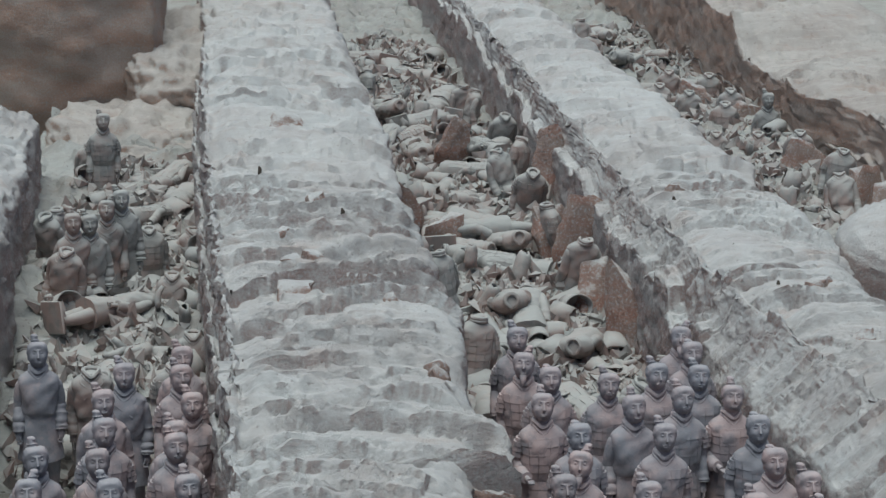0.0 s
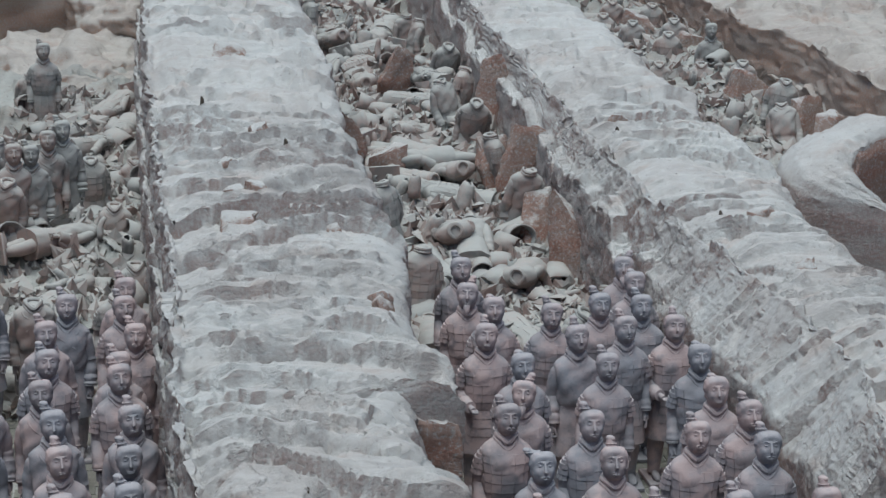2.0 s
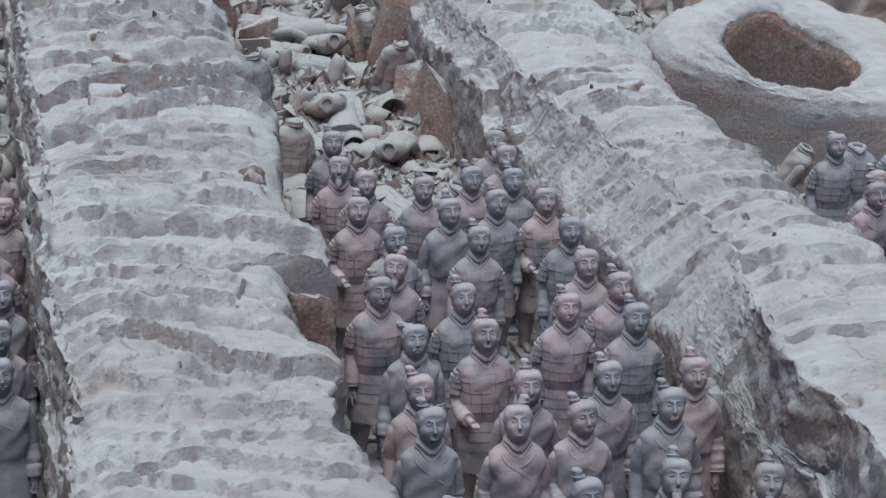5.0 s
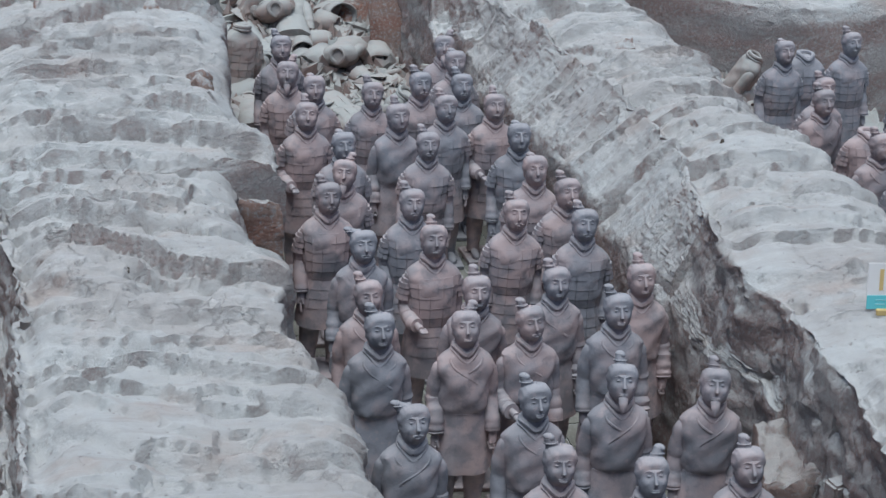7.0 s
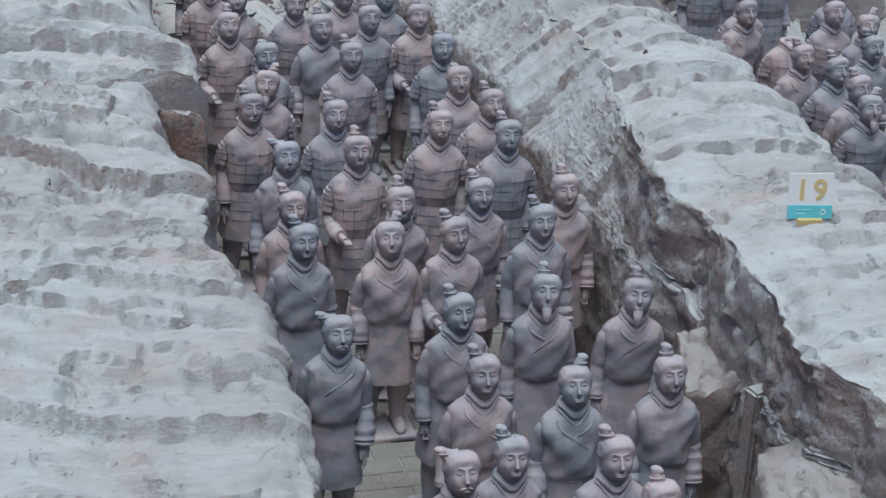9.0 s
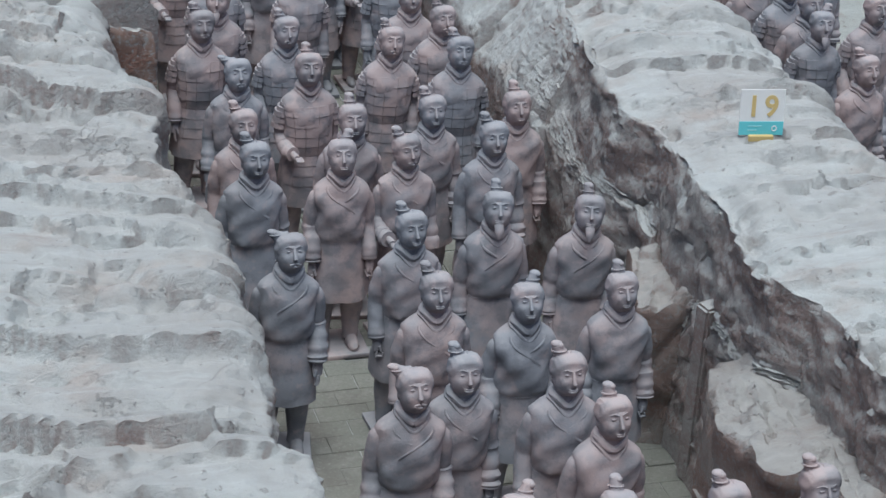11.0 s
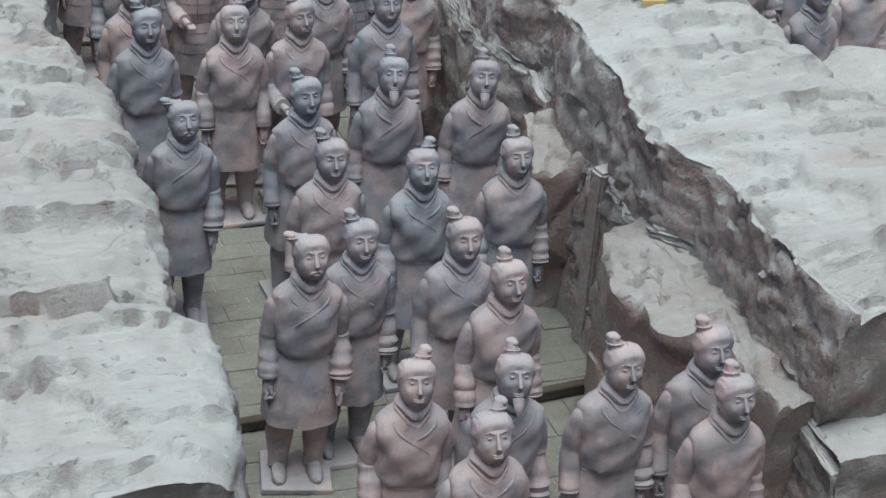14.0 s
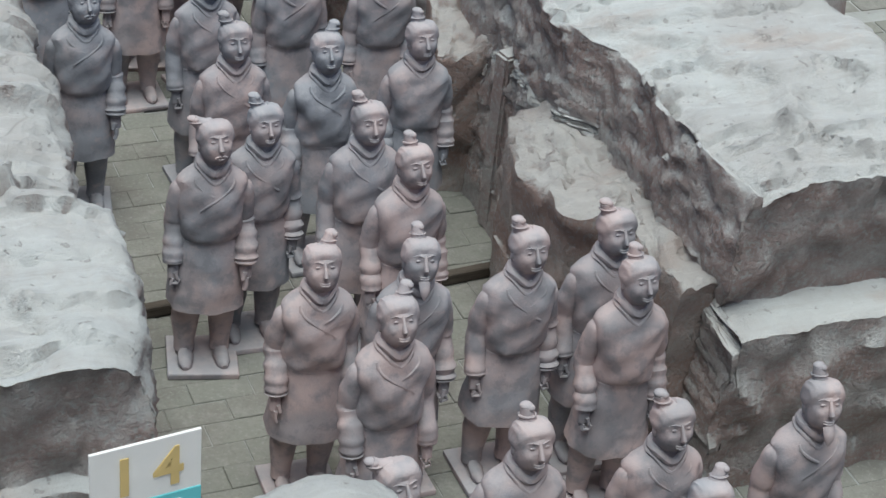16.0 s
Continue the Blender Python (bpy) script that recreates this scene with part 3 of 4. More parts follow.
def arm_on(bm, sgn, bent, rng, armour, folds):
    if bent:
        path = [(0.145, 0.0, 1.385), (0.190, 0.01, 1.33), (0.208, 0.03, 1.20), (0.214, 0.02, 1.10), (0.210, -0.06, 1.04), (0.202, -0.16, 1.02), (0.180, -0.24, 1.03)]
    else:
        fwd = rng.uniform(-0.02, 0.05)
        path = [(0.145, 0.0, 1.385), (0.190, 0.01, 1.33), (0.208, 0.025, 1.20), (0.216, 0.03, 1.08), (0.222, -0.01 - fwd, 0.96), (0.226, -0.05 - fwd, 0.86), (0.226, -0.06 - fwd, 0.83)]
    rad = [0.052, 0.066, 0.070, 0.068, 0.069, 0.069, 0.062]
    s = np.linspace(0, 6, 34)
    pts = [(sgn * float(np.interp(t, range(7), [q[0] for q in path])), float(np.interp(t, range(7), [q[1] for q in path])), float(np.interp(t, range(7), [q[2] for q in path]))) for t in s]
    rr, ph = [], rng.uniform(0, 3)
    for t in s:
        r = float(np.interp(t, range(7), rad))
        if t > 2.6:
            r += folds * (0.016 * abs(math.sin((t - 2.6) * (3.4 + 0.6 * ph) + ph)) ** 0.7 + 0.005 * math.sin(t * 9.7 + 2 * ph)) - 0.006
        rr.append(r)
    tube(bm, pts, rr, 14)
    if bent:
        hand_on(bm, (sgn * 0.178, -0.25, 1.03), (-sgn * 0.1, -1, 0.02), sgn, True)
    else:
        hand_on(bm, (sgn * 0.226, -0.065 - fwd, 0.825), (sgn * 0.02, -0.18, -1), sgn, rng.random() < 0.5)
    if armour:
        for row in range(5):
            for col in range(6):
                a = -1.25 + 2.5 * col / 5
                t = 0.35 + 0.42 * row
                c = Vector([sgn * float(np.interp(t, range(7), [q[0] for q in path])), float(np.interp(t, range(7), [q[1] for q in path])), float(np.interp(t, range(7), [q[2] for q in path]))])
                r = float(np.interp(t, range(7), rad)) + 0.005 + 0.0018 * row
                out = Vector((sgn * math.cos(a), math.sin(a), 0.25 if row < 1 else 0.05))
                p = c + out * r
                box(bm, p, (0.040, 0.012, 0.046), (8, 0, math.degrees(math.atan2(out.y, out.x)) - 90))


def statue_mesh(name, seed, armour=False, bent=(False, False), knot=(-0.06, 0.0, 0.05, 0.026), beard=False, head=True, turn=0.0, lapel=True, legs=True):
    """One standing warrior of fired clay on its square foot slab, as a single mesh."""
    rng = random.Random(seed)
    bm = bmesh.new()
    rings = TORSO_ROBE if not armour else [(z, w + (0.008 if 0.7 < z < 1.4 else 0), d + (0.010 if 0.7 < z < 1.4 else 0), s) for z, w, d, s in TORSO_ROBE]
    zs = np.concatenate([np.linspace(0.50, 1.0, 16), np.linspace(1.01, 1.60 if head else 1.525, 24)])
    body, cols = [], 40
    f1, f2 = rng.uniform(0, 6), rng.uniform(0, 6)
    for z in zs:
        ring = []
        for k in range(cols):
            a = 2 * math.pi * k / cols
            pleat = 0.010 * max(0, 0.95 - z) * math.sin(7 * a + f1) + 0.008 * max(0, 0.9 - z) * math.sin(12 * a + f2)
            belly = (0.007 * math.sin(14 * z + 3 * a + f1) + 0.005 * math.sin(31 * z - 5 * a + f2)) * (1 if 1.02 < z < 1.4 else 0)
            ring.append(skin(z, a, rings, pleat + belly))
        body.append(ring)
    loft(bm, body)
    # belt, or plates of armour
    if not armour:
        tube(bm, [skin(0.992 + 0.012 * math.cos(a), a, rings, -0.001) for a in np.linspace(0, 2 * math.pi, 33)], [0.005] * 33, 6, caps=False)
    else:
        rows = 8
        for row in range(rows):
            z0 = 1.395 - row * 0.088
            n = 14
            for k in range(n):
                a = 2 * math.pi * (k + 0.5 * (row % 2) * 0) / n
                if row > 5 and abs(math.sin(a)) > 0.8:
                    continue
                da = 2 * math.pi / n * 0.47
                za, zb = z0, z0 - 0.082
                o0, o1 = 0.004, 0.008
                inner = [skin(za, a - da, rings, 0), skin(za, a + da, rings, 0), skin(zb, a + da, rings, 0), skin(zb, a - da, rings, 0)]
                outer = [skin(za, a - da, rings, o0), skin(za, a + da, rings, o0), skin(zb, a + da, rings, o1), skin(zb, a - da, rings, o1)]
                vi, vo = [bm.verts.new(p) for p in inner], [bm.verts.new(p) for p in outer]
                bm.faces.new(vo)
                for q in range(4):
                    bm.faces.new((vi[q], vi[(q + 1) % 4], vo[(q + 1) % 4], vo[q]))
    # scarf rolled round the neck and the crossed collar
    for k, (dz, out, r) in enumerate(((0.0, 0.014, 0.027), (-0.032, 0.030, 0.016))):
        pts = []
        for a in np.linspace(0, 2 * math.pi, 25):
            z = 1.538 + dz - (0.050 + 0.030 * k) * max(0, math.cos(a)) ** 4
            pts.append(Vector(((0.070 + out) * math.sin(a), -(0.074 + out) * math.cos(a), z)))
        tube(bm, pts, [r] * 25, 8, caps=False)
    if lapel and not armour:
        sg = -1 if seed % 2 else 1
        for s_ in (sg, -sg):
            pts = [skin(1.46 - 0.20 * t * (1 if s_ == sg else 0.5), s_ * (0.75 - (1.15 if s_ == sg else 0.72) * t), rings, 0.002) for t in np.linspace(0, 1, 9)]
            tube(bm, pts, [0.008] * 9, 6, 0.5)
    for s_, b in zip((-1, 1), bent):
        arm_on(bm, s_, b, rng, armour, rng.choice((0.35, 0.6, 1.0)) if not armour else 0.4)
    if head:
        head_on(bm, Vector((0, -0.02, 1.676)), turn, rng, knot, beard)
    if legs:
        for s_ in (-1, 1):
            x = s_ * 0.115
            tube(bm, [(x, 0.01, 0.62), (x, 0.0, 0.50), (x, 0.02, 0.32), (x, 0.025, 0.14), (x, 0.015, 0.07)], [0.095, 0.092, 0.088, 0.066, 0.066], 14)
            tube(bm, [(x, 0.09, 0.075), (x, 0.03, 0.085), (x, -0.07, 0.075), (x * 1.08, -0.16, 0.062), (x * 1.1, -0.195, 0.058)], [0.030, 0.052, 0.052, 0.046, 0.018], 10, 0.8)
        slab = box(bm, (0, -0.03, 0.018), (0.46, 0.42, 0.042), (0, 0, rng.uniform(-6, 6)))
        bmesh.ops.bevel(bm, geom=list({e for v in slab for e in v.link_edges}), offset=0.006, segments=1, affect="EDGES")
    me = bpy.data.meshes.new(name)
    bmesh.ops.recalc_face_normals(bm, faces=bm.faces[:])
    bm.normal_update()
    # soft folds, dents and worn edges all over
    off = Vector((seed * 5.3, seed * 2.9, seed * 4.1))
    for v in bm.verts:
        q = v.co
        k = 0.25 if q.z > 1.56 else (0.5 if armour else 1.0)
        v.co = q + v.normal * (k * (0.010 * noise.noise(Vector((q.x * 5, q.y * 5, q.z * 7)) + off) + 0.005 * noise.noise(q * 17 + off)) + 0.0016 * noise.noise(q * 48 + off))
    bm.to_mesh(me)
    bm.free()
    me.materials.append(M_CLAY)
    me.shade_smooth()
    me.set_sharp_from_angle(angle=radians(42))
    return me


L, C, R_ = (-0.060, 0.01, 0.070, 0.041), (-0.020, 0.02, 0.080, 0.041), (0.046, 0.015, 0.070, 0.040)
FLATTOP, SIDE = (-0.03, 0.03, 0.024, 0.044), (-0.104, 0.02, 0.032, 0.038)
KINDS = {
    "a": statue_mesh("robed_warrior_mesh", 1, knot=L, turn=4),
    "b": statue_mesh("robed_warrior_mesh", 2, knot=C, bent=(False, False), beard=True, turn=-6),
    "c": statue_mesh("robed_warrior_mesh", 3, knot=L, bent=(True, False), turn=8),
    "d": statue_mesh("robed_warrior_mesh", 4, knot=SIDE, turn=10),
    "e": statue_mesh("robed_warrior_mesh", 5, knot=R_, turn=-3),
    "f": statue_mesh("robed_warrior_mesh", 6, knot=C, turn=6, lapel=False),
    "A": statue_mesh("armoured_warrior_mesh", 11, True, knot=L, turn=5),
    "B": statue_mesh("armoured_warrior_mesh", 12, True, knot=C, bent=(True, False), turn=-4),
    "D": statue_mesh("armoured_warrior_mesh", 13, True, knot=FLATTOP, turn=2),
    "E": statue_mesh("armoured_warrior_mesh", 14, True, knot=R_, turn=-8, beard=True),
    "H": statue_mesh("headless_warrior_mesh", 15, True, head=False),
    "h": statue_mesh("headless_warrior_mesh", 16, False, head=False),
}
SAY = {"a": "standing terracotta warrior in a plain robe, topknot to one side", "b": "bearded terracotta warrior in a plain belted robe",
       "c": "robed terracotta warrior with one forearm raised in a grip", "d": "robed terracotta warrior with a small side knot of hair",
       "e": "standing terracotta warrior in a crossed-collar robe, bare hands", "f": "standing terracotta warrior in a long smooth robe",
       "A": "terracotta warrior in plated armour with a side topknot", "B": "armoured terracotta warrior holding out one gripping fist",
       "D": "armoured terracotta warrior with flat hair on top", "E": "bearded terracotta warrior in plated armour",
       "H": "headless armoured terracotta warrior still upright", "h": "headless robed terracotta statue still upright"}
srng = random.Random(77)


DUSTY = {}


def statue(x, y, kind, turn=0.0, z=0.0, tilt=0.0, size=None, group="warriors drawn up between the earth walls", dusty=False):
    ob = new("headless_statue" if kind in "Hh" else ("armoured_warrior_statue" if kind.isupper() else "robed_warrior_statue"), KINDS[kind])
    if dusty:
        if kind not in DUSTY:
            DUSTY[kind] = KINDS[kind].copy()
            DUSTY[kind].materials.clear()
            DUSTY[kind].materials.append(M_SHARD)
        ob.data = DUSTY[kind]
    k = size or srng.uniform(0.985, 1.02)
    ob.matrix_basis = pose(x, y, z, tilt, srng.uniform(-1, 1), turn + srng.uniform(-5, 5)) @ Matrix.Scale(k, 4)
    return tagged(ob, SAY[kind], "statue", group)


# the rear of the main corridor, in armour
for x, y, k in ((3.26, 19.96, "A"), (3.2, 19.05, "E"), (3.38, 18.6, "D"), (3.16, 17.77, "B"), (3.94, 18.45, "A"), (4.5, 18.58, "A"), (5.1, 19.95, "E"),
                (5.05, 19.28, "D"), (4.98, 18.6, "A"), (4.61, 17.87, "A"), (5.12, 17.95, "B"), (4.04, 17.62, "f"), (4.2, 16.9, "A"), (5.12, 16.94, "D"),
                (3.36, 16.92, "D"), (3.23, 16.24, "E"), (2.95, 15.57, "A"), (5.02, 16.03, "D"), (5.16, 15.5, "A"), (4.55, 15.07, "A"), (3.73, 15.39, "A"), (3.71, 14.49, "B"), (5.08, 14.7, "A")):
    statue(x, y, k, -3)
# the middle rows, in plain robes
for x, y, k in ((3.08, 14.52, "d"), (2.96, 13.54, "a"), (2.86, 12.86, "a"), (3.59, 12.85, "e"), (3.79, 13.46, "f"), (4.13, 12.94, "c"), (4.53, 13.63, "a"), (4.85, 12.96, "a"),
                (5.24, 13.52, "f"), (2.82, 11.48, "d"), (3.77, 11.62, "a"), (4.47, 11.8, "b"), (5.14, 11.69, "b"), (3.69, 10.71, "a"), (4.27, 10.48, "e"), (5.0, 10.55, "f")):
    statue(x, y, k, -5)
# the front rows
for x, y, k in ((3.55, 9.73, "a"), (3.17, 9.55, "d"), (4.2, 9.53, "a"), (4.3, 9.04, "f"), (3.39, 8.2, "e"), (3.96, 8.12, "b"), (3.64, 7.58, "e"), (4.6, 8.03, "a"), (5.22, 8.06, "a"),
                (5.14, 7.6, "f"), (3.92, 6.48, "f"), (3.14, 6.34, "d"), (4.76, 6.42, "a"), (5.65, 6.38, "b"), (4.62, 5.83, "e"), (6.0, 5.75, "a")):
    statue(x, y, k, -6)
# the corridor on the left
for x, y, k in ((-1.96, 20.0, "f"), (-0.42, 19.6, "a"), (-1.02, 19.18, "a"), (-0.42, 19.0, "A"), (-0.3, 18.2, "A"), (-1.17, 18.29, "a"), (-0.45, 17.4, "a"), (-1.14, 17.46, "A"),
                (-1.1, 16.7, "a"), (-0.4, 16.93, "A"), (-1.7, 16.68, "f"), (-1.0, 15.86, "a"), (-0.28, 15.9, "f"), (-1.67, 15.85, "e"), (-0.32, 15.07, "a"), (-0.3, 14.2, "c"), (-0.9, 15.1, "f"), (-0.85, 14.1, "A")):
    statue(x, y, k, 2, group="warriors in the side corridor")
# the corridor on the right
for x, y, k in ((8.96, 19.47, "D"), (9.34, 19.75, "H"), (9.87, 19.63, "A"), (8.87, 18.15, "A"), (8.98, 17.2, "H"), (8.7, 16.4, "a"), (8.67, 17.7, "a"), (9.64, 17.64, "A"), (9.8, 17.1, "E"),
                (9.6, 16.6, "a"), (8.86, 15.95, "A"), (8.81, 15.4, "a"), (8.69, 14.9, "E"), (9.4, 15.2, "A"), (8.6, 13.84, "a"), (9.3, 14.2, "f"), (10.0, 15.8, "A"), (10.1, 18.4, "D"), (8.5, 12.6, "e"), (9.2, 12.9, "f")):
    statue(x, y, k, 0, group="warriors in the far corridor")


# ---- broken earth, balks and banks ----
def lump(name, label, centre, size, seed, material, rough=0.08, cuts=10, turn=0.0, lean=(0, 0), taper=0.0, round_=0.16, category="earth block", group="", kind="", detail=3.0):
    """A broken mass of earth with flat-ish faces and worn corners."""
    bm = bmesh.new()
    bmesh.ops.create_cube(bm, size=2)
    bmesh.ops.subdivide_edges(bm, edges=bm.edges[:], cuts=cuts, use_grid_fill=True)
    s = Vector(size) / 2
    off = Vector((seed * 3.7, seed * 1.3, seed * 2.1))
    for v in bm.verts:
        p = v.co.copy()
        ball_ = p.normalized() * 1.25
        q = p.lerp(ball_, round_)
        k = 1 - taper * (q.z + 1) / 2
        q = Vector((q.x * s.x * k, q.y * s.y * k, q.z * s.z))
        w = q * detail + off
        d = noise.noise(w * 0.5) * 1.2 + noise.noise(w) * 0.6 + noise.noise(w * 2.3) * 0.35 + noise.noise(w * 5.1) * 0.2
        v.co = q + p.normalized() * (d * rough)
    ob = obj(name, bm, material, True)
    ob.matrix_basis = pose(*centre, lean[0], lean[1], turn)
    return tagged(ob, label, category, group, kind)


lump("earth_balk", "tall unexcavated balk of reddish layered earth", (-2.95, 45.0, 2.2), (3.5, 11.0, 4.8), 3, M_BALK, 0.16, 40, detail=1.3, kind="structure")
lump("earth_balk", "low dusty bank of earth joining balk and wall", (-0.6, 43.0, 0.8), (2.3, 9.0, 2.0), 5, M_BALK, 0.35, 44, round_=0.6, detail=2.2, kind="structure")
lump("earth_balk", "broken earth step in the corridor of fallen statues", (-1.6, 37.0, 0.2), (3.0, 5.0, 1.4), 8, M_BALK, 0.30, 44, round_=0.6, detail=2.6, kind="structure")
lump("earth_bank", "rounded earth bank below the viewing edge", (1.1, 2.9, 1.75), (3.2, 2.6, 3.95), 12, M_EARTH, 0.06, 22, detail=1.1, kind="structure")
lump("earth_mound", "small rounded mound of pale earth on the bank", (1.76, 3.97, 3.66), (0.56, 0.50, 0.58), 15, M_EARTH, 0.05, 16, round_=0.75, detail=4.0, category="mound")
def chunk(name, label, centre, size, seed, turn=0.0, lean=(0, 0), category="earth block", group=""):
    """An angular lump split off the wall: the hull of a few corners, broken up and roughened."""
    rng = random.Random(seed)
    bm = bmesh.new()
    for k in range(22):
        p = Vector((rng.uniform(-1, 1), rng.uniform(-1, 1), rng.uniform(-1, 1)))
        p /= max(abs(p.x), abs(p.y), abs(p.z)) * rng.uniform(1.0, 1.18)
        if p.z > 0.3:
            p.x, p.y = p.x * rng.uniform(0.55, 0.95), p.y * rng.uniform(0.55, 0.95)
        bm.verts.new((p.x * size[0] / 2, p.y * size[1] / 2, p.z * size[2] / 2))
    hull = bmesh.ops.convex_hull(bm, input=bm.verts[:])
    bmesh.ops.delete(bm, geom=[v for v in bm.verts if not v.link_faces], context="VERTS")
    bmesh.ops.triangulate(bm, faces=bm.faces[:])
    for _ in range(3):
        bmesh.ops.subdivide_edges(bm, edges=[e for e in bm.edges if e.calc_length() > 0.10], cuts=1)
        bmesh.ops.triangulate(bm, faces=[f for f in bm.faces if len(f.verts) > 3])
    off = Vector((seed * 1.7, seed * 0.9, seed * 2.3))
    for v in bm.verts:
        w = v.co * 4 + off
        v.co += v.co.normalized() * (noise.noise(w) * 0.04 + noise.noise(w * 2.4) * 0.025 + rng.gauss(0, 0.006))
    bm.normal_update()
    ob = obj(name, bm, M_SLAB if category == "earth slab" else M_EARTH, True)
    ob.data.set_sharp_from_angle(angle=radians(40))
    ob.matrix_basis = pose(*centre, lean[0], lean[1], turn)
    return tagged(ob, label, category, group)


def ledge(label, outline, top, seed, lean=(0.0, 0.0), undercut=0.06, material=M_CRUMB):
    """A slab of earth left standing along a wall: upright broken faces, a flat dusty top with worn edges."""
    pts = np.array(outline + outline[:1], float)
    run = np.concatenate([[0], np.cumsum(np.hypot(*np.diff(pts, axis=0).T))])
    n = int(run[-1] / 0.035)
    u = np.linspace(0, run[-1], n, endpoint=False)
    ex, ey = np.interp(u, run, pts[:, 0]), np.interp(u, run, pts[:, 1])
    cx, cy = ex.mean(), ey.mean()
    rows = []
    for z in np.linspace(-0.05, top, 34):
        k = 1 - undercut * (1 - z / top) - (0.05 if z > top - 0.03 else 0)
        rows.append((k, z + 0 * u))
    for k in np.linspace(0.90, 0.02, 16):
        rows.append((k, top + 0 * u))
    out = []
    for k, z in rows:
        x, y = cx + (ex - cx) * k, cy + (ey - cy) * k
        z = z + (lean[0] * (x - cx) + lean[1] * (y - cy)) * np.clip(z / top, 0, 1)
        nx, ny = (ex - cx), (ey - cy)
        ln = np.hypot(nx, ny) + 0.05
        v, b = cells(u * 2.6, z * 2.2, seed)
        d = (0.10 * (v - 0.5) * np.clip(b * 4, 0, 1) + 0.12 * fbm(u * 2.2, z * 2.2, seed + 1, 5)) * (k > 0.8)
        x, y = x + nx / ln * d, y + ny / ln * d
        w, c = cells(x * 6, y * 6, seed + 9)
        z = z + ((w - 0.5) * 0.10 * np.clip(c * 4, 0, 1) + 0.12 * fbm(x * 2.5, y * 2.5, seed + 4, 5) + 0.06 * fbm(x * 9, y * 9, seed + 5, 3)) * np.clip(z / 0.5, 0, 1)
        out.append(np.stack([x, y, z], -1))
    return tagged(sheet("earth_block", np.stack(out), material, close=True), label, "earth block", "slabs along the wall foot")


ledge("broken earth slab standing along the wall with pale dust on top", [(5.24, 9.62), (5.18, 9.2), (5.24, 8.66), (5.5, 8.58), (5.56, 8.2), (5.55, 7.72), (6.1, 7.75), (6.1, 9.95), (5.5, 9.9)], 1.46, 24, (0.10, 0.02))
ledge("angular broken earth block with a dusty top", [(5.36, 11.05), (5.78, 10.93), (6.0, 11.2), (5.95, 11.68), (5.5, 11.72)], 1.34, 21, (0.25, 0.1))
chunk("earth_block", "split earth block against the wall", (5.8, 13.7, 0.7), (0.6, 0.9, 1.7), 29, 20)
ledge("smooth reddish earth block under the wall edge", [(2.08, 15.22), (2.5, 15.2), (2.52, 15.9), (2.05, 15.9)], 1.86, 28, (-0.3, 0.05), 0.0, M_SLAB)
lump("earth_boulder", "rounded pale boulder of earth in the far corridor", (8.95, 12.35, 0.5), (1.3, 1.1, 1.2), 35, M_EARTH, 0.04, 14, 20, round_=0.8, category="boulder")
lump("earth_boulder", "low rounded pale boulder beside the wall foot", (8.3, 11.2, 0.3), (0.9, 1.0, 0.8), 36, M_EARTH, 0.05, 14, 50, round_=0.8, category="boulder")
for i, (x, y, z, sx, sz, tn, ln) in enumerate(((4.95, 27.0, 0.95, 0.75, 1.2, 20, -14), (5.22, 26.2, 1.1, 0.95, 1.5, -15, -8), (5.05, 24.4, 0.85, 0.8, 1.2, 25, -18), (5.15, 23.3, 1.0, 0.6, 1.4, -30, -10),
                                               (5.4, 30.0, 1.3, 0.6, 1.7, 10, -6), (4.15, 33.2, 1.1, 0.6, 1.2, 12, 5), (2.85, 28.4, 1.0, 0.6, 1.4, -6, 0), (3.3, 27.6, 0.8, 0.8, 1.0, 16, 8))):
    chunk("earth_slab", "upright reddish slab of broken earth", (x, y, z), (sx, 0.36, sz), 50 + i, tn, (ln, 9 * (i % 3 - 1)), "earth slab", "slabs leaning along the wall")
for i, (x, y) in enumerate(((9.3, 36.5), (9.8, 34.5), (9.9, 31.0), (10.3, 28.8), (10.2, 27.6))):
    chunk("earth_slab", "upright reddish slab of broken earth", (x, y, 0.9), (0.9, 0.45, 1.5), 70 + i, 20 * i - 30, (-8, 8), "earth slab", "slabs in the far corridor")

for i, (x, y, w) in enumerate(((0.82, 20.4, 0.56), (1.31, 24.87, 0.34), (0.79, 22.93, 0.21), (1.11, 21.83, 0.4), (0.84, 21.59, 0.3), (1.83, 19.87, 0.21), (2.06, 17.52, 0.3), (1.16, 30.47, 0.55), (6.18, 25.04, 0.39), (6.71, 20.16, 0.32), (6.59, 18.24, 0.3), (6.58, 42.61, 0.64), (2.05, 17.43, 0.27))):
    chunk("earth_lump", "broken reddish lump of earth on the wall top", (x, y, 2.14), (w, w * 0.8, 0.28), 90 + i, 25 * i, (4, -4), "earth slab", "lumps on the wall tops")


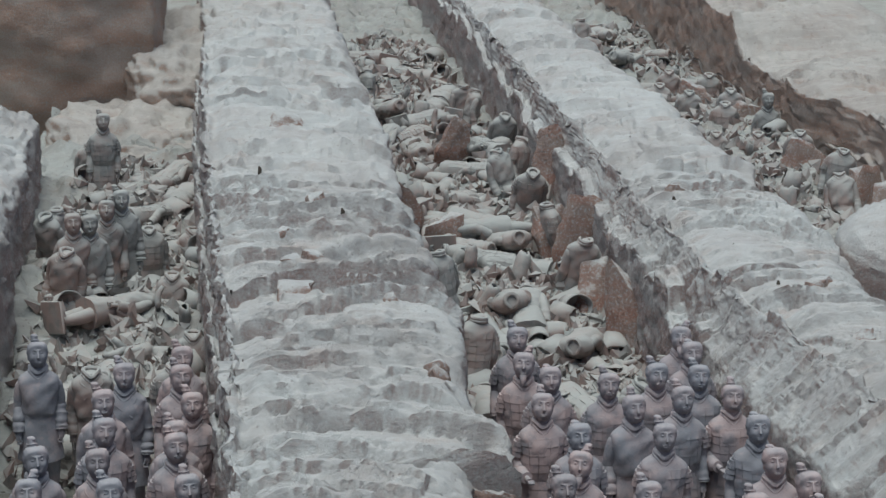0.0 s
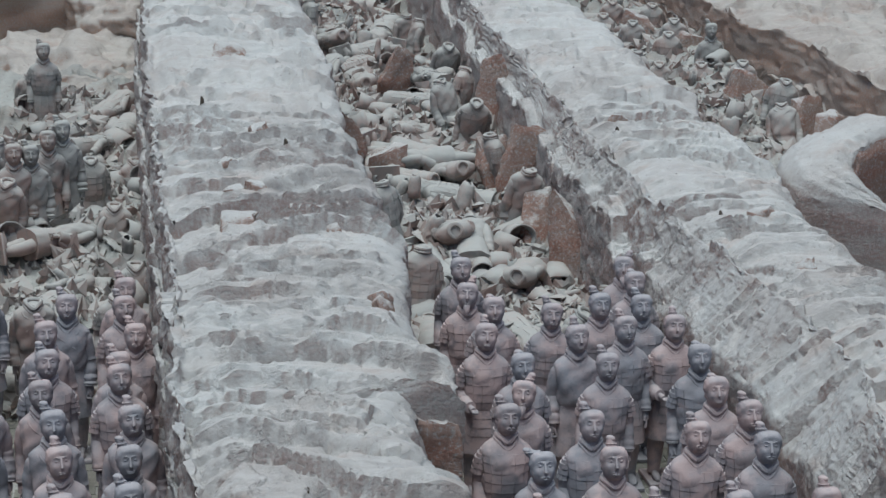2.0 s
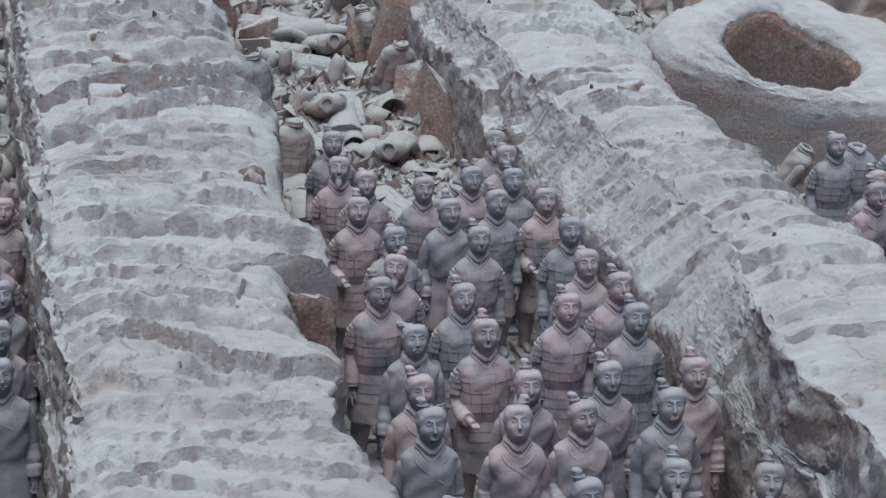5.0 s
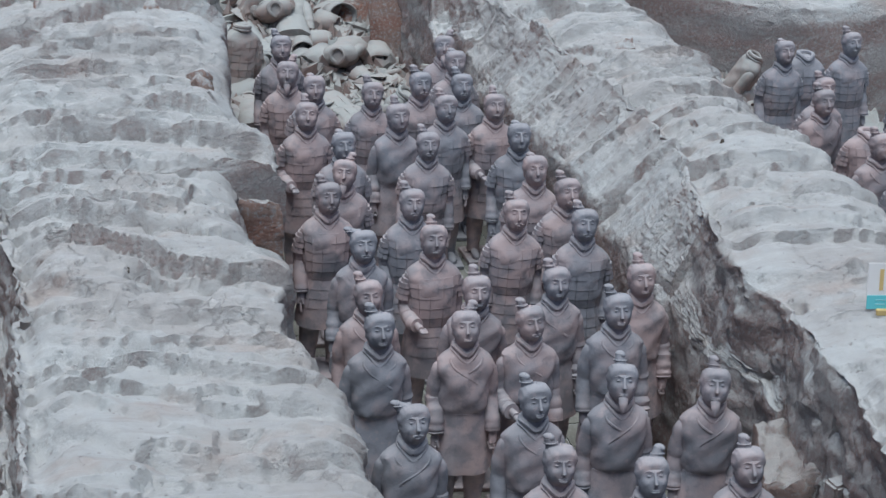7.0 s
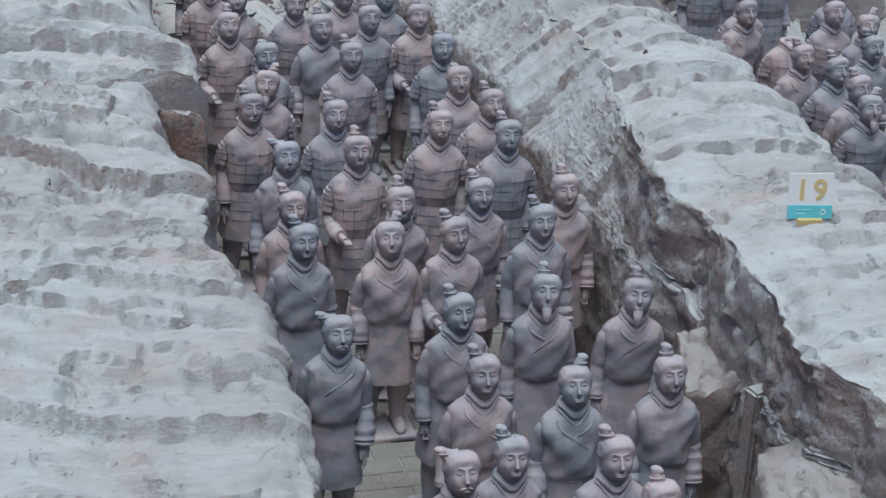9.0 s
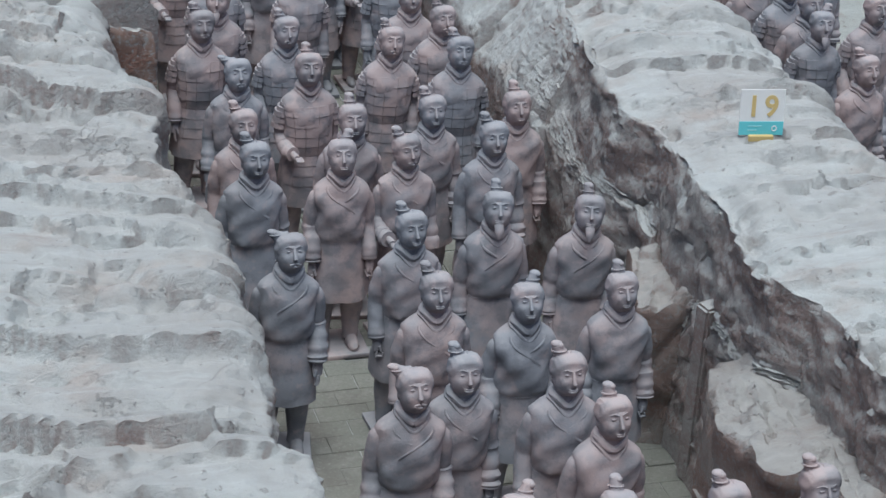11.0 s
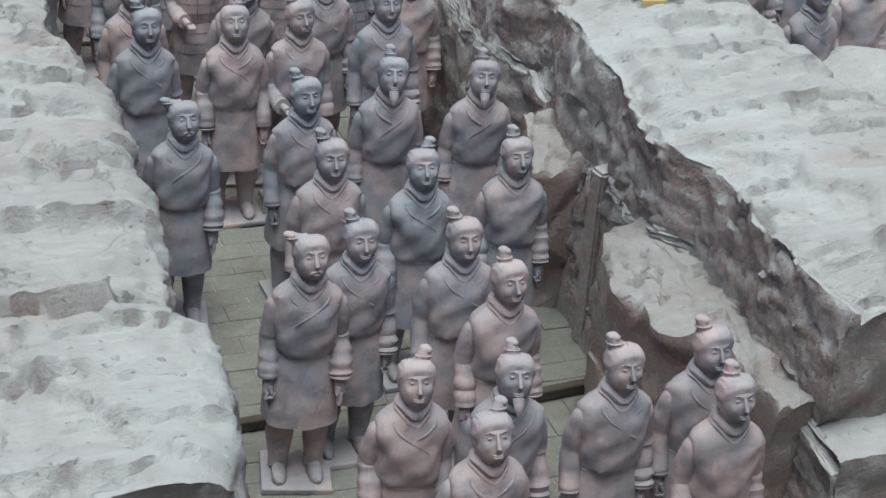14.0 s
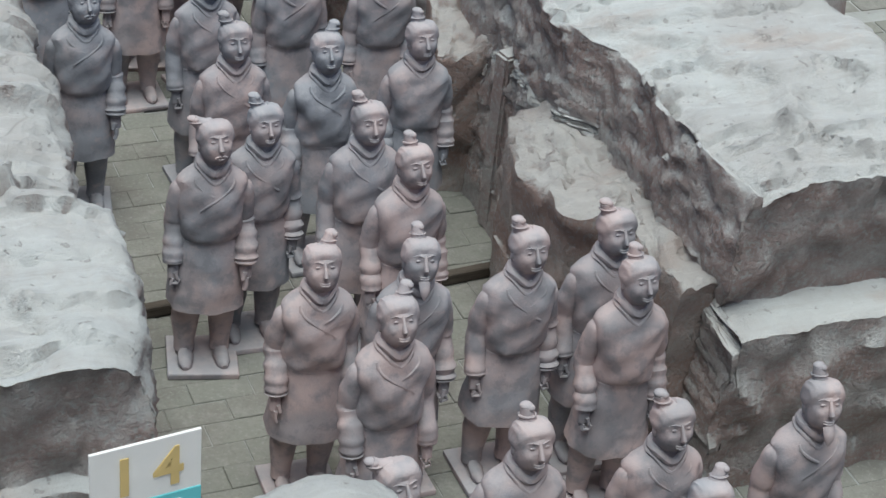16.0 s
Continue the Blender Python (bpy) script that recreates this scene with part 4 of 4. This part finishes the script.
def dug_hollow():
    """A hollow dug into a hump of earth, with a thick worn rim and a dark red inside."""
    n, rings = 96, []
    a = np.linspace(0, 2 * np.pi, n, endpoint=False)
    lobe = 1 + 0.14 * np.cos(2 * a + 0.4) + 0.07 * np.cos(3 * a + 1) + 0.05 * np.cos(4 * a)
    for r, z in ((2.35, -0.1), (2.28, 0.4), (2.2, 0.9), (2.1, 1.4), (1.98, 1.75), (1.72, 1.93), (1.36, 2.0), (0.98, 2.03), (0.82, 1.95), (0.74, 1.78), (0.72, 1.4), (0.72, 0.7), (0.68, 0.2), (0.4, 0.1), (0.03, 0.08)):
        k = 0.12 * fbm(np.cos(a) * 2 + z, np.sin(a) * 2 + z, 300, 5) * min(1, r)
        lift = 0.40 * np.sin(a - 0.3) * max(0, min(1, z / 1.5)) * (r > 0.5)
        cx = 9.56 + 0.55 * max(0.0, r - 1.0)
        rings.append(np.stack([cx + (r * lobe + k) * np.cos(a), 22.55 + 0.45 * max(0.0, r - 1.0) + 0.85 * (r * lobe + k) * np.sin(a), z + lift + 0.2 * fbm(np.cos(a) * 3, np.sin(a) * 3 + r, 310, 5) + 0 * a], -1))
    rings = np.stack(rings)
    fine = np.stack([np.stack([np.interp(np.linspace(0, len(rings) - 1, 60), range(len(rings)), rings[:, j, c]) for c in range(3)], -1) for j in range(n)], 1)
    fine[..., 2] += 0.10 * fbm(fine[..., 0] * 3, fine[..., 1] * 3, 320, 5)
    fine += np.random.default_rng(4).normal(0, 0.009, fine.shape)
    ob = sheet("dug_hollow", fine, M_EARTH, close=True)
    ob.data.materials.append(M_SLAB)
    inner = np.repeat((np.arange(59) > 34).astype(np.int32), n)
    ob.data.polygons.foreach_set("material_index", inner)
    return tagged(ob, "old dug hollow with thick earth rim and reddish inside", "hollow", kind="structure")


dug_hollow()

# timber
bm = bmesh.new()
vs = box(bm, (0, 0, 0.75), (0.17, 0.15, 1.5))
bmesh.ops.bevel(bm, geom=list({e for v in vs for e in v.link_edges}), offset=0.02, segments=2, affect="EDGES")
post = obj("timber_post", bm, M_EARTH)
post.matrix_basis = pose(5.72, 10.55, -0.01, 0, -2, 12)
tagged(post, "square earth-caked post against the crumbled earth face", "post")
for x, y, ln, tn, say in ((5.2, 9.93, 0.75, 4, "dark timber beam lying across the brick floor"), (3.0, 10.06, 0.62, 3, "dark timber rail lying on the brick floor")):
    bm = bmesh.new()
    vs = box(bm, (0, 0, 0.045), (ln, 0.07, 0.09))
    bmesh.ops.bevel(bm, geom=list({e for v in vs for e in v.link_edges}), offset=0.008, segments=1, affect="EDGES")
    beam = obj("timber_beam", bm, M_DARKWOOD)
    beam.matrix_basis = pose(x, y, 0.002, 0, 0, tn)
    tagged(beam, say, "beam")
# short dark pegs standing in for small dark pits in the wall tops
qrng = random.Random(9)
for x, y, z in ((6.1, 24.6, 2.1), (6.2, 22.0, 2.15), (6.25, 20.2, 2.15), (6.5, 15.2, 2.16), (6.35, 28.5, 2.15), (0.6, 26.5, 2.17), (1.05, 21.2, 2.17), (0.75, 17.8, 2.17), (1.6, 24.0, 2.17), (0.35, 31.0, 2.15), (1.0, 13.1, 2.17)):
    bm = bmesh.new()
    h = qrng.uniform(0.05, 0.12)
    tube(bm, [(0, 0, -0.15), (0.005, 0.0, h * 0.5), (0.02, 0.01, h)], [0.03, 0.028, 0.012], 6)
    st = obj("stake_stub", bm, M_DARKWOOD)
    st.matrix_basis = pose(x, y, z, qrng.uniform(-12, 12), qrng.uniform(-12, 12), qrng.uniform(0, 180))
    tagged(st, "short dark peg in the earth standing in for a small pit", "stake", "stake stubs on the walls")


# ---- numbered signs ----
def sign(digits, place, turn, back, w=0.345, h=0.345):
    root = new("number_sign")
    root.matrix_basis = pose(*place, 0, 0, turn)
    tilt = pose(0, 0, 0.03, -back)
    def slab(cx, cz, sx, sz, depth, front):
        bm = bmesh.new()
        vs = box(bm, (cx, -front, cz), (sx, depth, sz))
        bmesh.ops.bevel(bm, geom=list({e for v in vs for e in v.link_edges}), offset=0.002, segments=1, affect="EDGES")
        bmesh.ops.transform(bm, matrix=tilt, verts=bm.verts[:])
        return bm
    part("plate", slab(0, h / 2, w, h, 0.012, 0), M_WHITE, root, "white printed plate")
    band = part("band", slab(0, h * 0.15, w * 0.995, h * 0.30, 0.006, 0.007), M_TEAL, root, "teal band along the plate's foot")
    for k, wd in enumerate((0.32, 0.22)):
        bm = slab(-0.05 - 0.02 * k, h * (0.20 - 0.09 * k), w * wd, h * 0.018, 0.004, 0.011)
        part("print_line", bm, M_PALE, band)
    bm = bmesh.new()
    tube(bm, [(0.10 + 0.018 * math.cos(a), -0.0115, h * 0.15 + 0.018 * math.sin(a)) for a in np.linspace(0, 2 * math.pi, 17)], [0.004] * 17, 6, caps=False)
    bmesh.ops.transform(bm, matrix=tilt, verts=bm.verts[:])
    part("emblem", bm, M_WHITE, band, "small round emblem")
    for k, ch in enumerate(digits):
        curve = bpy.data.curves.new("digit", "FONT")
        curve.body, curve.size, curve.extrude, curve.offset, curve.align_x = ch, h * 0.64, 0.002, 0.004, "CENTER"
        tmp = bpy.data.objects.new("digit", curve)
        scene.collection.objects.link(tmp)
        bpy.context.view_layer.update()
        me = bpy.data.meshes.new_from_object(tmp.evaluated_get(bpy.context.evaluated_depsgraph_get()))
        bpy.data.objects.remove(tmp)
        me.transform(tilt @ pose((-0.5 + k) * w * 0.40, -0.009, h * 0.42, 90))
        me.materials.clear()
        me.materials.append(M_GOLD)
        dg = new("digit", me)
        dg.parent = root
        tagged(dg, "ochre printed digit " + ch)
    bm = bmesh.new()
    vs = box(bm, (0, 0.0, 0.012), (w * 0.56, 0.07, 0.05))
    bmesh.ops.bevel(bm, geom=list({e for v in vs for e in v.link_edges}), offset=0.006, segments=1, affect="EDGES")
    part("foot", bm, M_GOLD, root, "ochre foot block")
    return tagged(root, "white and teal number sign %s standing on the earth" % digits, "sign", "numbered corridor signs")


sign("19", (6.43, 11.62, 2.22), -8, 12)
sign("14", (1.25, 4.22, 3.845), 6, 4, 0.36, 0.31)


# ---- smashed statues ----
def shell(rings, thick, seed, gap=0.0):
    """A hollow piece of a body with a broken, uneven mouth at both ends."""
    rng = random.Random(seed)
    n, bm = 20, bmesh.new()
    f = [rng.uniform(0, 6.3) for _ in range(4)]
    def ring(z, w, d, jag, inner):
        out = []
        for k in range(n):
            a = (2 * math.pi - gap) * k / n + gap / 2
            j = jag * (0.6 * math.sin(2 * a + f[0]) + 0.4 * math.sin(5 * a + f[1]) + 0.25 * math.sin(9 * a + f[2]))
            out.append(Vector(((w - inner) * math.sin(a), -(d - inner) * math.cos(a), z + j)))
        return out
    outer = [ring(z, w, d, 0.035 if i in (0, len(rings) - 1) else 0.0, 0) for i, (z, w, d) in enumerate(rings)]
    inner = [ring(z, w, d, 0.035 if i in (0, len(rings) - 1) else 0.0, thick) for i, (z, w, d) in enumerate(rings)]
    loop = outer + inner[::-1] + outer[:1]
    vs = [[bm.verts.new(p) for p in r] for r in loop[:-1]]
    m = len(vs)
    for i in range(m):
        a, b = vs[i], vs[(i + 1) % m]
        for k in range(n if not gap else n - 1):
            bm.faces.new((a[k], a[(k + 1) % n], b[(k + 1) % n], b[k]))
    bmesh.ops.recalc_face_normals(bm, faces=bm.faces[:])
    return bm


def keep(name, bm):
    me = bpy.data.meshes.new(name)
    bm.normal_update()
    bm.to_mesh(me)
    bm.free()
    me.materials.append(M_SHARD)
    me.shade_smooth()
    return me


def clay_copy(me):
    me = me.copy()
    me.materials.clear()
    me.materials.append(M_SHARD)
    return me


def limb(seed):
    rng, bm = random.Random(seed), bmesh.new()
    k = rng.uniform(0.05, 0.12)
    tube(bm, [(0, 0, -0.25), (k * 0.4, 0, -0.1), (k, 0, 0.05), (k * 0.6, 0.03, 0.2), (0, 0.06, 0.3)], [0.07, 0.085, 0.08, 0.065, 0.05], 12)
    return bm


def shard(seed):
    rng, bm = random.Random(seed), bmesh.new()
    n, m = 7, 5
    bend = rng.uniform(0.12, 0.3)
    grid = []
    for side in (0, -0.022):
        for i in range(n):
            for j in range(m):
                x, y = (i / (n - 1) - 0.5) * 0.34, (j / (m - 1) - 0.5) * 0.26
                x += 0.05 * math.sin(j * 2.1 + seed) * abs(x) * 5
                y += 0.05 * math.sin(i * 1.7 + seed * 2) * abs(y) * 6
                grid.append(bm.verts.new((x, y, bend * (0.12 - 4 * x * x) + 0.02 * math.sin(seed + 9 * y) + side)))
    at = lambda s, i, j: grid[s * n * m + i * m + j]
    for i in range(n - 1):
        for j in range(m - 1):
            bm.faces.new((at(0, i, j), at(0, i + 1, j), at(0, i + 1, j + 1), at(0, i, j + 1)))
            bm.faces.new((at(1, i, j), at(1, i, j + 1), at(1, i + 1, j + 1), at(1, i + 1, j)))
    rim = [(i, 0) for i in range(n)] + [(n - 1, j) for j in range(1, m)] + [(i, m - 1) for i in range(n - 2, -1, -1)] + [(0, j) for j in range(m - 2, 0, -1)]
    for (a, b), (c, d) in zip(rim, rim[1:] + rim[:1]):
        bm.faces.new((at(0, a, b), at(1, a, b), at(1, c, d), at(0, c, d)))
    bmesh.ops.recalc_face_normals(bm, faces=bm.faces[:])
    return bm


def bust_fragment(seed):
    bm = bmesh.new()
    head_on(bm, Vector((0, 0, 0)), 0, random.Random(seed), C, False)
    tube(bm, [(0, 0.01, -0.2), (0, 0.01, -0.08)], [0.075, 0.06], 12)
    return bm


BITS = {
    "torso_fragment": ([keep("torso_fragment_mesh", shell([(-0.32, 0.24, 0.20), (-0.1, 0.21, 0.175), (0.12, 0.225, 0.17), (0.26, 0.21, 0.14), (0.33, 0.14, 0.1)], 0.03, s)) for s in (1, 2)], 0.17, "hollow broken torso of a terracotta statue"),
    "skirt_fragment": ([keep("skirt_fragment_mesh", shell([(-0.25, 0.30, 0.25), (0.0, 0.26, 0.22), (0.22, 0.21, 0.17)], 0.03, s, g)) for s, g in ((3, 0.0), (4, 1.4))], 0.18, "hollow skirt fragment of a terracotta statue"),
    "tube_fragment": ([keep("tube_fragment_mesh", shell([(-0.28, 0.085, 0.085), (0.0, 0.10, 0.10), (0.26, 0.075, 0.08)], 0.022, 5)), keep("tube_fragment_mesh", shell([(-0.22, 0.11, 0.11), (0.2, 0.09, 0.09)], 0.02, 6))], 0.08, "hollow broken terracotta leg"),
    "sleeve_fragment": ([keep("sleeve_fragment_mesh", limb(s)) for s in (7, 8)], 0.08, "broken terracotta arm in its sleeve"),
    "clay_sherd": ([keep("clay_sherd_mesh", shard(s)) for s in (1, 2, 3, 4)], 0.04, "curved shard of a broken terracotta statue"),
    "fallen_statue": ([clay_copy(KINDS["H"]), clay_copy(KINDS["h"])], 0.2, "toppled headless terracotta statue half buried in silt"),
    "bust_fragment": ([keep("bust_fragment_mesh", bust_fragment(3))], 0.09, "loose terracotta head lying in the debris"),
}
frng = random.Random(21)


def scatter(count, x0, x1, y0, y1, height, group):
    """Pieces strewn over the silt, denser towards the front."""
    kinds = ("torso_fragment", "skirt_fragment", "tube_fragment", "sleeve_fragment", "clay_sherd", "fallen_statue", "bust_fragment")
    for _ in range(count):
        y = y0 + (y1 - y0) * frng.random() ** 1.25
        x = frng.uniform(x0, x1)
        k = frng.choices(kinds, (8, 9, 6, 14, 40, 8, 5))[0]
        meshes, r, say = BITS[k]
        z = float(height(np.array([x]), np.array([y]))[0])
        ob = new(k, frng.choice(meshes))
        big = frng.uniform(0.42, 0.82)
        if k == "clay_sherd":
            m = pose(x, y, z + 0.03, frng.uniform(-35, 35), frng.uniform(-35, 35), frng.uniform(0, 360))
            big *= frng.uniform(0.9, 1.5)
        elif k == "fallen_statue":
            m = pose(x, y, z + 0.12, frng.choice((-1, 1)) * frng.uniform(68, 96), frng.uniform(-15, 15), frng.uniform(0, 360)) @ pose(0, 0, -0.95)
            if not (x0 + 0.1 < (m @ Vector((0, 0, 1.4))).x < x1 - 0.1 and x0 + 0.1 < (m @ Vector((0, 0, 0.3))).x < x1 - 0.1):
                m = pose(x, y, z - 0.75, frng.uniform(-25, 25), frng.uniform(-12, 12), frng.uniform(0, 360))
            big = 1.0
        elif frng.random() < 0.25:
            m = pose(x, y, z + 0.12, frng.uniform(-25, 25), frng.uniform(-25, 25), frng.uniform(0, 360))
        else:
            m = pose(x, y, z + r * 0.45, frng.uniform(65, 115), 0, frng.uniform(0, 360))
        ob.matrix_basis = m @ Matrix.Scale(big, 4)
        tagged(ob, say, "statue fragment", group)


scatter(480, 2.75, 5.15, 20.5, 46, heap_main, "smashed statues between the walls")
scatter(150, -2.3, -0.15, 20.7, 33, heap_left, "smashed statues beside the balk")
scatter(170, 7.95, 10.1, 24.6, 46, heap_right, "smashed statues in the far corridor")
scatter(60, 7.9, 10.5, 19.8, 21.2, heap_right, "smashed statues before the hollow")


def crumbs(name, label, count, x0, x1, y0, y1, height, seed):
    """Small sherds and clods past counting, as one mesh."""
    rng = np.random.default_rng(seed)
    x, y = rng.uniform(x0, x1, count), y0 + (y1 - y0) * rng.random(count) ** 1.3
    z = height(x, y)
    verts, faces = [], []
    for i in range(count):
        m = Matrix.Translation((x[i], y[i], z[i] + 0.02)) @ Euler(rng.uniform(0, 3, 3)).to_matrix().to_4x4()
        s = rng.uniform(0.04, 0.24) * np.array((1, rng.uniform(0.5, 1), rng.uniform(0.15, 0.4)))
        b = len(verts)
        k = rng.uniform(0.5, 1.2, 6)
        for j, c in enumerate(((1, 0, 0), (0.3, 1, 0), (-0.9, 0.3, 0), (0, -1, 0.2), (0.1, 0, 1), (0, 0.2, -1))):
            verts.append(tuple(m @ Vector((c[0] * s[0] * k[j], c[1] * s[1] * k[j], c[2] * s[2] * k[j]))))
        faces += [tuple(b + k for k in q) for q in ((0, 1, 4), (1, 2, 4), (2, 3, 4), (3, 0, 4), (1, 0, 5), (2, 1, 5), (3, 2, 5), (0, 3, 5))]
    me = bpy.data.meshes.new(name)
    me.from_pydata(verts, [], faces)
    me.materials.append(M_SHARD)
    tagged(new(name, me), label, "sherds", kind="stuff")


crumbs("sherds", "small dusty sherds and clods among the smashed statues", 6500, 2.5, 5.3, 19.8, 48, heap_main, 1)
crumbs("sherds", "small dusty sherds and clods beside the balk", 2400, -2.4, 0.0, 20.3, 34, heap_left, 2)
crumbs("sherds", "small dusty sherds and clods in the far corridor", 3600, 7.8, 10.3, 20.2, 46, heap_right, 3)

# statues still upright in the debris
for x, y, k, z in ((-1.92, 25.0, "f", 0.35), (-1.68, 25.1, "a", 0.3), (-1.52, 25.8, "e", 0.35), (-1.30, 26.0, "a", 0.4), (-0.5, 20.15, "H", 0.1), (-1.4, 20.3, "h", 0.0), (-1.88, 31.6, "A", 0.45),
                   (-0.62, 25.2, "h", -0.3), (-0.35, 22.6, "h", -0.3), (-1.0, 27.0, "H", -0.1), (-2.1, 32.0, "h", 0.1), (-0.35, 28.0, "h", -0.4)):
    statue(x, y, k, 5, z - 0.15, 3, group="upright statues among the debris", dusty=True)
for x, y, k, z in ((9.0, 35.5, "h", 0.1), (9.35, 34.2, "H", 0.1), (9.7, 35.0, "h", 0.2), (9.95, 33.4, "a", 0.2), (9.5, 32.4, "H", -0.1), (8.9, 33.0, "h", -0.2), (10.0, 31.6, "h", 0.1), (9.2, 38.0, "h", 0.1), (8.7, 36.8, "H", 0.0),
                   (9.9, 37.5, "H", 0.1), (8.4, 34.6, "H", -0.1), (9.1, 30.5, "H", -0.3)):
    statue(x, y, k, -10, z, 3, group="upright statues among the debris", dusty=True)
for x, y, k, z, tilt, turn in ((4.3, 20.9, "h", -0.35, 28, 40), (3.05, 21.3, "H", -0.5, -24, 120), (4.95, 21.2, "h", -0.7, 20, -60), (3.7, 22.3, "H", -0.6, -38, 20), (8.4, 20.3, "H", -0.4, 30, 30), (9.6, 20.6, "h", -0.5, -25, 70), (-1.0, 21.6, "h", -0.4, 24, -30), (-1.75, 22.4, "H", -0.5, -28, 60)):
    statue(x, y, k, turn, z, tilt, group="leaning statues half sunk in silt", dusty=True)


# ---- floor bricks ----
def brick_mesh():
    bm = bmesh.new()
    vs = box(bm, (0, 0, 0), (0.409, 0.202, 0.05))
    bmesh.ops.bevel(bm, geom=list({e for v in vs for e in v.link_edges if e.calc_length() > 0.1 and all(q.co.z > 0 for q in e.verts)}), offset=0.005, segments=1, affect="EDGES")
    me = bpy.data.meshes.new("floor_brick_mesh")
    bm.to_mesh(me)
    bm.free()
    me.materials.append(M_BRICK)
    return me


bed = bmesh.new()
bmesh.ops.create_grid(bed, x_segments=2, y_segments=2, size=0.5, matrix=Matrix.Translation((3.5, 14, -0.012)) @ Matrix.Diagonal((16, 26, 1, 1)))
floor = tagged(obj("floor", bed, M_FILL), "worn grey brick floor of the corridors", "floor", kind="structure")
BRICK = brick_mesh()
brng = random.Random(5)
centres = []
for row in range(98):
    y = 2.6 + row * 0.206
    for col in range(-10, 34):
        x = -3.0 + col * 0.413 + (0.206 if row % 2 else 0)
        if 0.4 < x < 2.0 and y > 7.4 or 6.0 < x < 7.2 and y > 8 or x > 11 or brng.random() < 0.03:
            continue
        if 2.3 < x < 5.7 and 7.9 < y < 13.6:
            b = new("brick", BRICK)
            b.parent = floor
            b.matrix_basis = pose(x + brng.uniform(-0.006, 0.006), y, -0.027 + brng.uniform(-0.006, 0.005), brng.uniform(-0.7, 0.7), brng.uniform(-0.7, 0.7), brng.uniform(-1.2, 1.2))
        else:
            centres.append((x, y, -0.002 + brng.uniform(-0.009, 0.007)))
verts, faces = [], []
for x, y, z in centres:
    i = len(verts)
    for dz, k in ((0.0, 0.97), (-0.04, 1.0)):
        verts += [(x - 0.202 * k, y - 0.099 * k, z + dz), (x + 0.202 * k, y - 0.099 * k, z + dz), (x + 0.202 * k, y + 0.099 * k, z + dz), (x - 0.202 * k, y + 0.099 * k, z + dz)]
    faces += [(i, i + 1, i + 2, i + 3)] + [(i + 4 + k, i + 4 + (k + 1) % 4, i + (k + 1) % 4, i + k) for k in range(4)]
me = bpy.data.meshes.new("brick_paving")
me.from_pydata(verts, [], faces)
me.materials.append(M_BRICK)
paving = new("brick_paving", me)
paving.parent = floor
tagged(paving, "worn grey bricks further along the corridors", kind="stuff")
